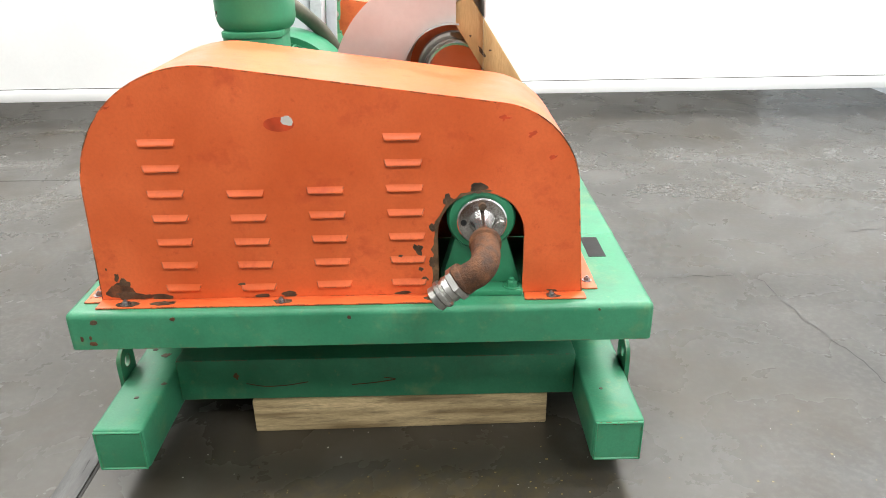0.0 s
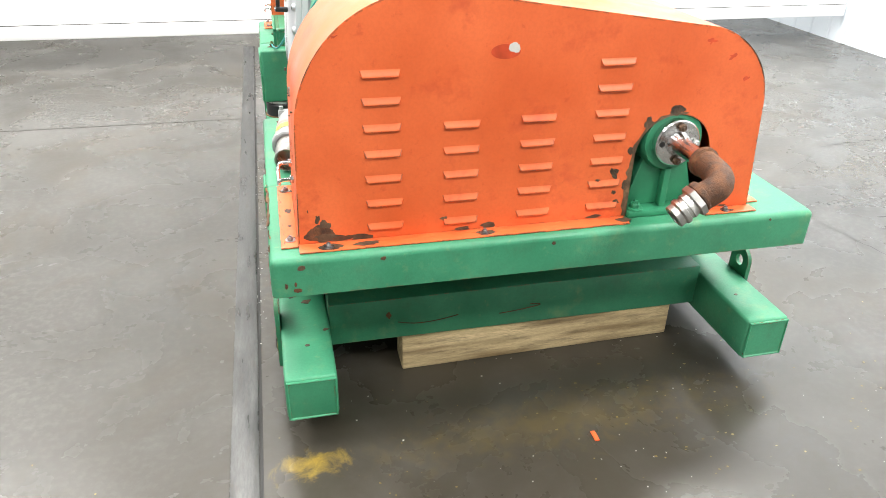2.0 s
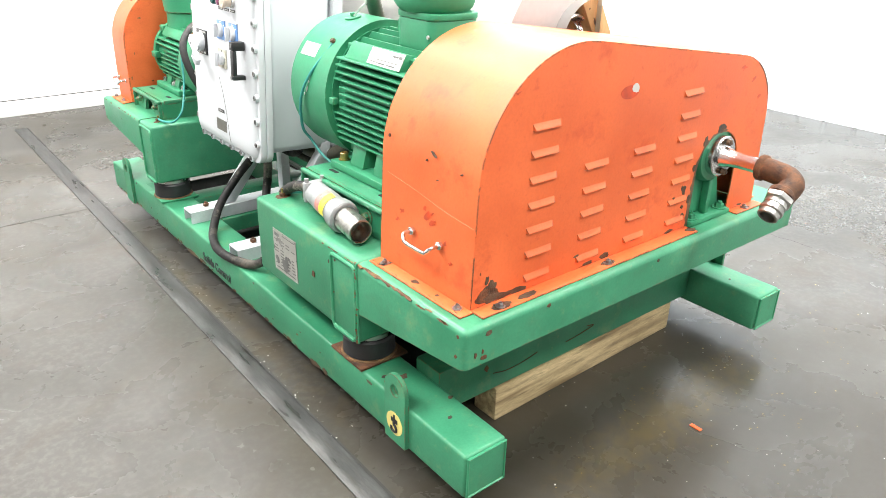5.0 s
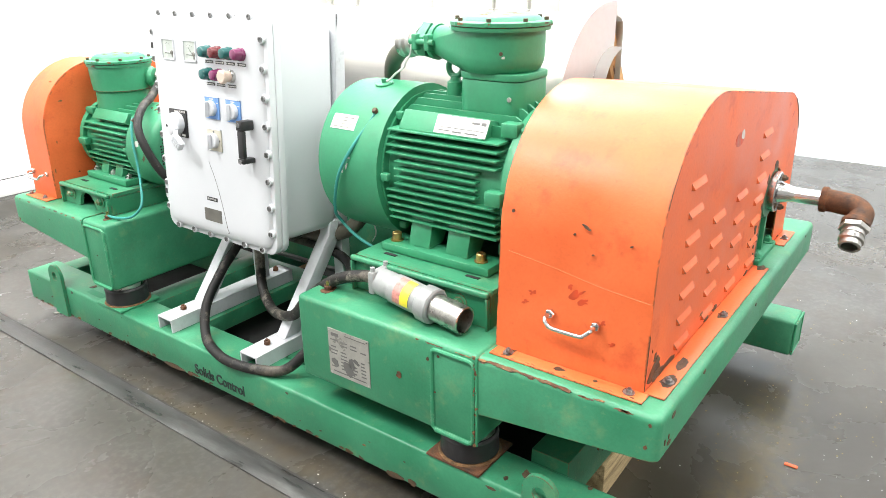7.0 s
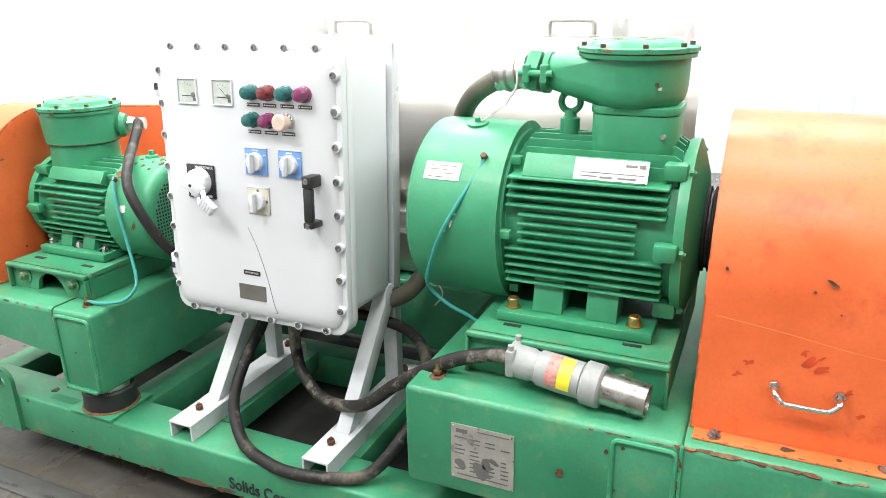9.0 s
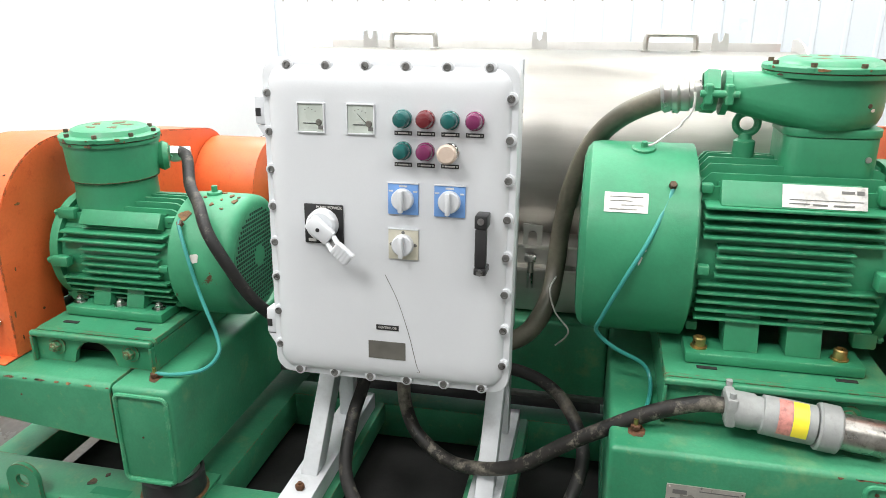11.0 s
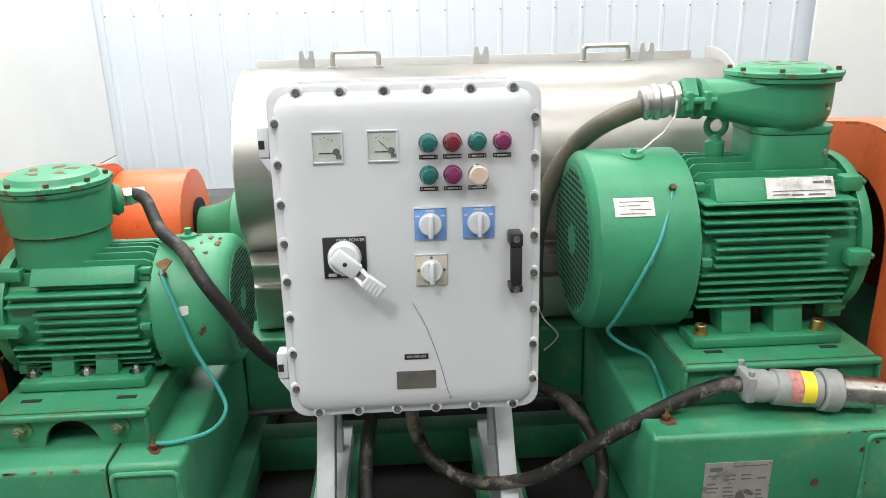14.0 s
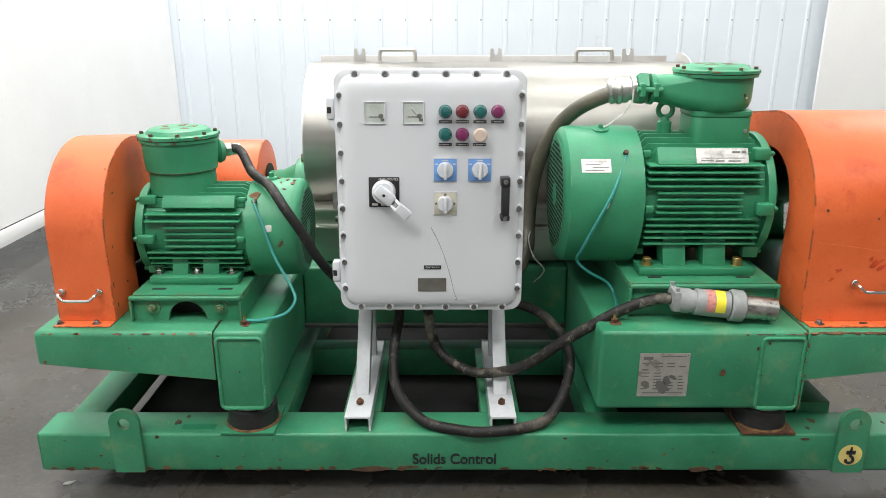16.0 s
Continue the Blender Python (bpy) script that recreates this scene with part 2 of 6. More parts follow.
        col = mix(rng(frayed.outputs[0], 1.55, 2.45, most, 0), col, colour)
    pale = tex(2.6, 6, 0.4, 0.6)
    col = mix(rng(pale, 0.52, 0.78, 0, 0.16), col, (0.21, 0.205, 0.195))
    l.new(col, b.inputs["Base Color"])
    l.new(rng(cloud, 0.3, 0.7, 0.20, 0.34), b.inputs["Roughness"])
    b.inputs["Specular IOR Level"].default_value = 0.45
    q = n.new("ShaderNodeBump")
    q.inputs["Strength"].default_value, q.inputs["Distance"].default_value = 0.05, 0.004
    l.new(fine, q.inputs["Height"])
    l.new(q.outputs["Normal"], b.inputs["Normal"])
    return m


FLOOR = floor_material()


# ---------------------------------------------------------------- mesh helpers
def smooth_by_angle(me, degrees=35):
    for p in me.polygons:
        p.use_smooth = True
    bm = bmesh.new()
    bm.from_mesh(me)
    for e in bm.edges:
        if len(e.link_faces) != 2 or e.calc_face_angle(0) > radians(degrees):
            e.smooth = False
    bm.to_mesh(me)
    bm.free()


def thing(name, origin, label, category, group="", rot=None):
    ob = new(name)
    ob.empty_display_size = 0.05
    ob.location = origin
    if rot:
        ob.rotation_euler = rot
    return tagged(ob, label, category, group)


def root_of(ob):
    while ob.parent:
        ob = ob.parent
    return ob


def part(name, bm, mat, parent, label="", smooth=True):
    """Links a bmesh in world places as one mesh under a thing or part."""
    me = bpy.data.meshes.new(name)
    if parent:
        bmesh.ops.translate(bm, verts=bm.verts, vec=-root_of(parent).location)
    bmesh.ops.recalc_face_normals(bm, faces=bm.faces)
    bm.to_mesh(me)
    bm.free()
    me.materials.append(mat)
    if smooth:
        smooth_by_angle(me)
    ob = new(name, me)
    ob.parent = parent
    if label:
        ob["label"] = label
    return ob


def single(name, bm, mat, label, category, group="", kind="", smooth=True):
    ob = part(name, bm, mat, None, smooth=smooth)
    return tagged(ob, label, category, group, kind)


def box(x0, x1, y0, y1, z0, z1, bevel=0.0, seg=2, bm=None):
    own = bmesh.new()
    bmesh.ops.create_cube(own, size=1)
    for v in own.verts:
        v.co = ((x0 + x1) / 2 + v.co.x * (x1 - x0), (y0 + y1) / 2 + v.co.y * (y1 - y0), (z0 + z1) / 2 + v.co.z * (z1 - z0))
    if bevel:
        bmesh.ops.bevel(own, geom=own.edges[:], offset=bevel, segments=seg, profile=0.5, affect="EDGES")
    return join(bm, own)


def join(bm, own):
    if bm is None:
        return own
    me = bpy.data.meshes.new("tmp")
    own.to_mesh(me)
    own.free()
    bm.from_mesh(me)
    bpy.data.meshes.remove(me)
    return bm


def turned(profile, centre, axis, seg=32, bm=None, cap=True):
    """A lathe body: profile of (distance along axis, radius)."""
    own = bmesh.new()
    a = Vector(axis).normalized()
    u = a.orthogonal().normalized()
    w = a.cross(u)
    rings = []
    for d, r in profile:
        rings.append([own.verts.new(Vector(centre) + a * d + (u * math.cos(k * math.tau / seg) + w * math.sin(k * math.tau / seg)) * r) for k in range(seg)])
    for p, q in zip(rings, rings[1:]):
        for k in range(seg):
            own.faces.new((p[k], p[(k + 1) % seg], q[(k + 1) % seg], q[k]))
    if cap:
        own.faces.new(rings[0][::-1])
        own.faces.new(rings[-1])
    return join(bm, own)


def rod(p, q, r, r2=None, seg=16, bm=None, soft=0.0):
    d = (Vector(q) - Vector(p)).length
    r2 = r if r2 is None else r2
    prof = [(0, r), (d, r2)] if not soft else [(0, r - soft), (soft, r), (d - soft, r2), (d, r2 - soft)]
    return turned(prof, p, Vector(q) - Vector(p), seg, bm)


def glide(points, steps=8):
    """A smooth way through the points (Catmull-Rom)."""
    p = [Vector(v) for v in points]
    p = [2 * p[0] - p[1]] + p + [2 * p[-1] - p[-2]]
    out = []
    for i in range(1, len(p) - 2):
        for k in range(steps):
            t = k / steps
            out.append(0.5 * (2 * p[i] + (p[i + 1] - p[i - 1]) * t + (2 * p[i - 1] - 5 * p[i] + 4 * p[i + 1] - p[i + 2]) * t * t
                              + (3 * p[i] - p[i - 1] - 3 * p[i + 1] + p[i + 2]) * t ** 3))
    return out + [p[-2]]


def tube(points, r, seg=12, bm=None, steps=8, smooth=True):
    own = bmesh.new()
    way = glide(points, steps) if smooth else [Vector(v) for v in points]
    rings = []
    u = None
    for i, c in enumerate(way):
        d = (way[min(i + 1, len(way) - 1)] - way[max(i - 1, 0)]).normalized()
        u = d.orthogonal().normalized() if u is None else (u - d * u.dot(d)).normalized()
        w = d.cross(u)
        rings.append([own.verts.new(c + (u * math.cos(k * math.tau / seg) + w * math.sin(k * math.tau / seg)) * r) for k in range(seg)])
    for p, q in zip(rings, rings[1:]):
        for k in range(seg):
            own.faces.new((p[k], p[(k + 1) % seg], q[(k + 1) % seg], q[k]))
    own.faces.new(rings[0][::-1])
    own.faces.new(rings[-1])
    return join(bm, own)


AX = {"x": (1, 2, 0), "y": (0, 2, 1), "z": (0, 1, 2)}


def prism(outline, axis, a, b, bm=None, bevel=0.0):
    """An outline in the two other axes, drawn out along axis from a to b."""
    own = bmesh.new()
    i, j, k = AX[axis]

    def ring(h):
        out = []
        for p in outline:
            c = [0, 0, 0]
            c[i], c[j], c[k] = p[0], p[1], h
            out.append(own.verts.new(c))
        return out
    r0, r1 = ring(a), ring(b)
    own.faces.new(r0)
    own.faces.new(r1)
    m = len(outline)
    for q in range(m):
        own.faces.new((r0[q], r0[(q + 1) % m], r1[(q + 1) % m], r1[q]))
    bmesh.ops.recalc_face_normals(own, faces=own.faces)
    if bevel:
        sharp = [e for e in own.edges if len(e.link_faces) == 2 and e.calc_face_angle(0) > radians(40)]
        bmesh.ops.bevel(own, geom=sharp, offset=bevel, segments=2, profile=0.5, affect="EDGES")
    return join(bm, own)


def arc(cx, cy, r, a0, a1, n=10):
    return [(cx + r * math.cos(radians(a0 + (a1 - a0) * k / n)), cy + r * math.sin(radians(a0 + (a1 - a0) * k / n))) for k in range(n + 1)]


def rounded(u0, u1, v0, v1, r, n=5):
    return arc(u1 - r, v1 - r, r, 0, 90, n) + arc(u0 + r, v1 - r, r, 90, 180, n) + arc(u0 + r, v0 + r, r, 180, 270, n) + arc(u1 - r, v0 + r, r, 270, 360, n)


def hexagon(centre, axis, r, h, bm=None):
    return turned([(0, r), (h * 0.8, r), (h, r * 0.85)], centre, axis, 6, bm)


def bolt(parent, at, axis, r=0.010, mat=None, name="bolt", washer=True):
    a = Vector(axis)
    bm = None
    if washer:
        bm = turned([(0, r * 1.7), (r * 0.25, r * 1.7)], at, axis, 14)
    bm = hexagon(Vector(at) + a * r * 0.2, axis, r, r * 1.1, bm)
    bm = turned([(0, r * 0.5), (r * 0.5, r * 0.45)], Vector(at) + a * r * 1.25, axis, 8, bm)
    return part(name, bm, mat or STEEL, parent, smooth=False)


def patch(name, centre, normal, size, mat, parent, seed=0, long=1.0, tilt=0.0, thick=0.0012, ragged=0.45):
    """A ragged thin flake, a paint chip or a stain, on a flat face."""
    rnd = random.Random(seed)
    nrm = Vector(normal).normalized()
    up = Vector((0, 0, 1)) if abs(nrm.z) < 0.9 else Vector((0, 1, 0))
    u = up.cross(nrm).normalized()
    w = nrm.cross(u)
    ct, st = math.cos(radians(tilt)), math.sin(radians(tilt))
    u, w = u * ct + w * st, w * ct - u * st
    bm = bmesh.new()
    n = 28
    lo, hi = [], []
    knots = [1 - ragged * rnd.random() for _ in range(9)]
    for k in range(n):
        a = k * math.tau / n
        f = k * 9 / n
        u0, u1 = knots[int(f) % 9], knots[(int(f) + 1) % 9]
        r = size * ((u0 + (u1 - u0) * (f - int(f))) * rnd.uniform(0.86, 1.08))
        p = Vector(centre) + u * math.cos(a) * r * long + w * math.sin(a) * r
        lo.append(bm.verts.new(p))
        hi.append(bm.verts.new(p + nrm * thick))
    bm.faces.new(hi)
    for k in range(n):
        bm.faces.new((lo[k], lo[(k + 1) % n], hi[(k + 1) % n], hi[k]))
    return part(name, bm, mat, parent, smooth=False)


def lettering(name, text, size, m, mat, parent, label="", bold=0.0, narrow=1.0):
    cu = bpy.data.curves.new(name, "FONT")
    cu.body, cu.size, cu.extrude = text, size, 0.0006
    cu.align_x, cu.align_y = "CENTER", "CENTER"
    cu.offset = size * bold
    tmp = new("tmp", cu)
    me = bpy.data.meshes.new_from_object(tmp.evaluated_get(bpy.context.evaluated_depsgraph_get()))
    bpy.data.objects.remove(tmp)
    me.transform(m @ Matrix.Diagonal((narrow, 1, 1, 1)))
    bm = bmesh.new()
    bm.from_mesh(me)
    bpy.data.meshes.remove(me)
    return part(name, bm, mat, parent, label, smooth=False)


def facing_minus_x(x, y, z):
    """The pose of lettering that is read from the -x side."""
    return pose(x, y, z, 90, 0, -90)
# ---------------------------------------------------------------- the hall
def structure(name, bm, mat, label, category="wall"):
    return single(name, bm, mat, label, category, kind="structure")


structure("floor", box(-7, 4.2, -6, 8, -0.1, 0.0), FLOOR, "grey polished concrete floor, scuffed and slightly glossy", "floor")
# next four are unseen, added in grey to close the hall and cut bounced light
structure("ceiling", box(-7, 4.2, -6, 8, 4.7, 4.8), CEILING, "unseen grey ceiling added to close the hall and cut fill light", "ceiling")
structure("closing_wall_west", box(-7.1, -7, -6, 8, 0, 4.7), WALL_GREY, "unseen grey wall added to close the hall", "wall")
structure("closing_wall_south", box(-7, 4.2, -6.1, -6, 0, 4.7), WALL_GREY, "unseen grey wall added to close the hall", "wall")
structure("closing_wall_north", box(-7, 4.2, 8, 8.1, 0, 4.7), WALL_GREY, "unseen grey wall added to close the hall", "wall")
wall = structure("wall_east", box(3.6, 4.2, -6, 8, 0, 4.7), WALL_METAL, "pale ribbed metal wall, bluish white", "wall")
y = -0.145
while y < 7.9:
    bm = prism([(y, 3.6), (y + 0.010, 3.593), (y + 0.030, 3.593), (y + 0.04, 3.6)], "z", 0.002, 4.69)
    for v in bm.verts:
        v.co.x, v.co.y = v.co.y, v.co.x
    part("rib", bm, WALL_METAL, wall, smooth=False)
    part("rib_screw", turned([(0, 0.008), (0.003, 0.007), (0.004, 0.004)], (3.593, y + 0.02, 1.30), (-1, 0, 0), 8), PLATE, wall, smooth=False)
    y += 0.206

# white boards hung in front of the walls, clear of the floor
board = structure("wall_board_north", box(-6.9, 3.586, 5.1, 5.14, 0.213, 4.69), WALL_WHITE, "large white board wall ending a hand above the floor", "wall")
part("bottom_trim", box(-6.9, 3.586, 5.088, 5.0985, 0.205, 0.288, 0.003), WALL_WHITE, board, "white bottom rail of the board")
board = structure("wall_board_east", box(3.5, 3.53, -5.9, -0.24, 0.02, 4.69), WALL_WHITE, "large white sheet hung in front of the ribbed wall", "wall")
part("bottom_trim", box(3.490, 3.4995, -5.9, -0.25, 0.021, 0.105, 0.003), WALL_WHITE, board, "white bottom rail of the sheet")
part("grey_line", box(3.4965, 3.4995, -5.9, -0.25, 0.325, 0.331), JOINT_GREY, board, "narrow grey line above the bottom rail")

part("grey_line", box(-6.9, 3.586, 5.0965, 5.0995, 0.2885, 0.2935), JOINT_GREY, bpy.data.objects["wall_board_north"], "thin grey line above the bottom rail")

# steel strip let into the floor beside the skid, with its dark joint
structure("floor_strip", box(-1.005, -0.938, -5.5, 5.6, 0.0005, 0.005, 0.0015), STRIP, "worn steel cover strip along a floor joint", "trim")
structure("floor_joint", box(-0.937, -0.929, -5.5, 5.6, 0.0003, 0.0012), CONCRETE_LINE, "dark open joint beside the steel strip", "trim")
structure("floor_joint_cross", box(-6.5, -1.01, 3.985, 3.997, 0.0003, 0.0012), JOINT_GREY, "dark saw-cut joint across the concrete floor", "trim")


def crack(points, width, seed):
    rnd = random.Random(seed)
    way = []
    for a, b in zip(points, points[1:]):
        n = max(2, int((Vector(b) - Vector(a)).length / 0.035))
        for q in range(n):
            p = Vector(a).lerp(Vector(b), q / n)
            way.append((p.x + rnd.uniform(-0.012, 0.012), p.y + rnd.uniform(-0.012, 0.012)))
    bm = bmesh.new()
    rows = []
    for (x, y_) in way:
        w = width * rnd.uniform(0.4, 1.2)
        rows.append((bm.verts.new((x - w * 0.5, y_ - w * 0.5, 0.0012)), bm.verts.new((x + w * 0.5, y_ + w * 0.5, 0.0012))))
    for p, q in zip(rows, rows[1:]):
        bm.faces.new((p[0], p[1], q[1], q[0]))
    return single("floor_crack", bm, CONCRETE_LINE, "thin dark crack in the concrete floor", "crack", "cracks in the floor", "structure", False)


crack([(0.70, 2.62), (0.83, 2.627), (1.037, 2.629), (1.259, 2.645), (1.477, 2.796), (1.695, 2.921), (1.826, 3.054), (2.04, 3.077), (2.6, 3.12)], 0.005, 1)
crack([(1.259, 2.645), (1.27, 2.385), (1.336, 2.073), (1.37, 1.7)], 0.003, 2)


# ---------------------------------------------------------------- timbers under the skid
def timber(x0, x1, y0, y1, z1, tilt):
    t = single("timber", box(x0, x1, y0, y1, 0.0, z1, 0.004), WOOD, "weathered sawn timber bearer lying under the green skid", "timber", "timbers under the skid")
    for v in t.data.vertices:
        v.co.y += (v.co.x - x0) * tilt
    return t


timber(-0.54, 0.285, 1.712, 1.80, 0.1055, 0.02)
timber(-0.62, 0.30, 3.34, 3.43, 0.1055, -0.02)

# ---------------------------------------------------------------- skid
RT, RB = 0.205, 0.085          # top and bottom of the skid's tubes
skid = thing("skid_base", (-0.19, 2.73, RB), "green painted steel skid of square tubes with chipped rusty edges", "skid")
for x0 in (-0.862, 0.357):
    bm = box(x0, x0 + 0.124, 1.47, 3.995, RB, RT, 0.009, 3)
    part("rail", bm, GREEN, skid)
    for y0, y1 in ((1.4665, 1.4695), (3.9955, 3.9985)):
        part("end_plate", box(x0 + 0.008, x0 + 0.116, y0, y1, RB + 0.008, RT - 0.008), GREEN, skid)
        bm = tube([(x0 + 0.006, y0, RB + 0.006), (x0 + 0.118, y0, RB + 0.006), (x0 + 0.118, y0, RT - 0.006), (x0 + 0.006, y0, RT - 0.006), (x0 + 0.006, y0, RB + 0.006)], 0.0035, 6, smooth=False)
        part("weld_seam", bm, GREEN_RUST, skid)
for y0, y1, z0, z1 in ((1.72, 1.82, 0.106, 0.236), (2.34, 2.44, 0.106, 0.200), (3.32, 3.42, 0.106, 0.200), (3.86, 3.96, 0.106, 0.200)):
    part("cross_member", box(-0.737, 0.356, y0, y1, z0, z1, 0.007), GREEN, skid)
part("inner_rail", box(-0.30, -0.22, 1.83, 3.85, RB + 0.006, RT - 0.006, 0.007), GREEN, skid)
for y0, y1 in ((2.635, 2.75), (3.045, 3.155)):
    part("stand_bearer", box(-0.737, -0.301, y0, y1, RT - 0.062, RT - 0.002, 0.005), GREEN, skid)
# near-black sheet in place of the shaded floor between the rails
part("shade_sheet", box(-0.73, 0.35, 1.83, 3.85, RB + 0.001, RB + 0.004), DARK, skid, "near-black sheet standing for the shade under the skid")


def lug(y, x, out, sticker):
    prof = [(y - 0.042, RB + 0.004), (y + 0.042, RB + 0.004), (y + 0.042, 0.245)] + arc(y, 0.245, 0.042, 0, 180, 14)[1:-1] + [(y - 0.042, 0.245)]
    bm = bmesh.new()
    hole = arc(y, 0.243, 0.017, 0, 360, 16)[:-1]
    x0, x1 = (x, x + 0.012 * out)
    rings = []
    for xx in (x0, x1):
        o = [bm.verts.new((xx, p[0], p[1])) for p in prof]
        h = [bm.verts.new((xx, p[0], p[1])) for p in hole]
        eds = [bm.edges.new((o[q], o[(q + 1) % len(o)])) for q in range(len(o))] + [bm.edges.new((h[q], h[(q + 1) % len(h)])) for q in range(len(h))]
        bmesh.ops.triangle_fill(bm, edges=eds, use_beauty=True)
        rings.append((o, h))
    for a, b in zip(rings[0], rings[1]):
        for q in range(len(a)):
            bm.faces.new((a[q], a[(q + 1) % len(a)], b[(q + 1) % len(b)], b[q]))
    g = part("lifting_lug", bm, GREEN, skid, "green lifting lug with a round eye", smooth=False)
    if sticker:
        xs = x1 + 0.0008 * out
        bm = turned([(0, 0.033), (0.0008, 0.033)], (x1, y, 0.146), (out, 0, 0), 28)
        part("hook_sticker", bm, YELLOW, g, "round yellow sticker with a black hook")
        bm = tube([(x1 + 0.0010 * out, y + 0.012, 0.134), (x1 + 0.0010 * out, y + 0.010, 0.126), (x1 + 0.0010 * out, y, 0.122), (x1 + 0.0010 * out, y - 0.009, 0.128), (x1 + 0.0010 * out, y - 0.007, 0.138), (x1 + 0.0010 * out, y, 0.145), (x1 + 0.0010 * out, y, 0.152)], 0.0042, 6)
        box(x1 + 0.0009 * out, x1 + 0.0019 * out, y - 0.013, y + 0.013, 0.149, 0.161, bm=bm)
        box(x1 + 0.0009 * out, x1 + 0.0019 * out, y - 0.003, y + 0.003, 0.158, 0.172, bm=bm)
        part("hook_mark", bm, INK, g)
    return g


lug(1.722, -0.862, -1, True)
lug(3.742, -0.862, -1, False)
lug(1.722, 0.481, 1, False)
lug(3.742, 0.481, 1, False)
lettering("lettering", "Solids Control", 0.047, facing_minus_x(-0.8628, 2.8285, 0.124), INK, skid, "black printed words", 0.02, 0.86)
for s, (y0, z0, sz, lo) in enumerate(((3.06, 0.092, 0.010, 7), (2.96, 0.099, 0.006, 5), (2.14, 0.092, 0.012, 3), (2.08, 0.096, 0.012, 1.6), (3.70, 0.092, 0.006, 1.5), (1.85, 0.19, 0.006, 3), (3.66, 0.197, 0.007, 1.2),
                                      (3.35, 0.094, 0.005, 2), (2.52, 0.192, 0.004, 2))):
    patch("paint_chip", (-0.8621, y0, z0), (-1, 0, 0), sz, BROWN_CHIP, skid, 30 + s, lo)
for s, (x0, y0, sz) in enumerate(((-0.80, 3.62, 0.012), (-0.77, 3.60, 0.007), (-0.79, 1.80, 0.013), (-0.83, 1.83, 0.008), (-0.80, 1.60, 0.006), (-0.75, 1.66, 0.007), (0.40, 1.60, 0.005))):
    patch("paint_chip", (x0, y0, RT + 0.0001), (0, 0, 1), sz, BROWN_CHIP, skid, 50 + s, 1.4)
part("repaint_patch", box(-0.838, -0.812, 3.505, 3.600, RT - 0.0005, RT + 0.0006), GREEN_FRESH, skid, "darker green touched-up rectangle")
rnd = random.Random(62)
for q in range(46):
    zz, sz = (rnd.uniform(0.088, 0.098), rnd.uniform(0.003, 0.008)) if q % 3 else (rnd.uniform(0.11, 0.19), rnd.uniform(0.0015, 0.0045))
    yy = rnd.uniform(1.9, 3.98)
    if abs(yy - 2.8285) > 0.14 or zz < 0.1:
        patch("paint_chip", (-0.8621, yy, zz), (-1, 0, 0), sz, rnd.choice((RUST, RUST_FLAKE, BROWN_CHIP)), skid, 550 + q, rnd.uniform(0.6, 3.5), rnd.uniform(-10, 10), 0.0008, 0.6)
for q in range(26):
    patch("paint_chip", (rnd.choice((-0.80, 0.42)) + rnd.uniform(-0.05, 0.05), 1.466, RT - 0.005 + rnd.uniform(-0.004, 0.001)), (0, -1, 0), rnd.uniform(0.0012, 0.003), RUST_FLAKE, skid, 600 + q, rnd.uniform(1, 4), 0, 0.0012, 0.5)
# scribbles on the front cross member
for sc in (((-0.55, 1.719, 0.16), (-0.5, 1.719, 0.15), (-0.44, 1.719, 0.152), (-0.38, 1.719, 0.162)),
           ((-0.26, 1.719, 0.15), (-0.2, 1.719, 0.155), (-0.14, 1.719, 0.165), (-0.17, 1.719, 0.172))):
    part("rust_scratch", tube(sc, 0.0014, 5), RUST, skid)
patch("paint_chip", (-0.575, 1.7199, 0.185), (0, -1, 0), 0.014, RUST, skid, 8, 0.6)


# ---------------------------------------------------------------- rubber feet between skid and upper frame
def rubber_mount(x, y, square):
    m = thing("rubber_mount", (x, y, RT), "round black rubber anti-vibration mount on a rusty steel plate", "rubber mount", "mounts under the frame")
    part("base_plate", box(x - 0.075, x + 0.075, y - 0.075, y + 0.075, RT + 0.0005, RT + 0.008, 0.002), RUST if square else GREEN_RUST, m, "flat steel base plate")
    part("block", turned([(0, 0.066), (0.006, 0.071), (0.035, 0.069), (0.052, 0.070), (0.058, 0.066)], (x, y, RT + 0.0085), (0, 0, 1), 32), RUBBER, m)
    part("rust_ring", turned([(0, 0.0765), (0.003, 0.075), (0.0035, 0.0715)], (x, y, RT + 0.0083), (0, 0, 1), 28), RUST_FLAKE, m, "ring of rust and dried mud")
    part("top_disc", turned([(0, 0.062), (0.012, 0.062)], (x, y, RT + 0.067), (0, 0, 1), 24), STEEL, m, "bare steel top disc")


for x in (-0.792, 0.41):
    rubber_mount(x, 1.955, True)
    rubber_mount(x, 3.405, False)

# ---------------------------------------------------------------- upper frame
PT = 0.517                    # top of the platforms
frame_ = thing("upper_frame", (-0.19, 2.7, 0.284), "green folded-steel upper frame with two platforms and chipped edges", "machine frame")


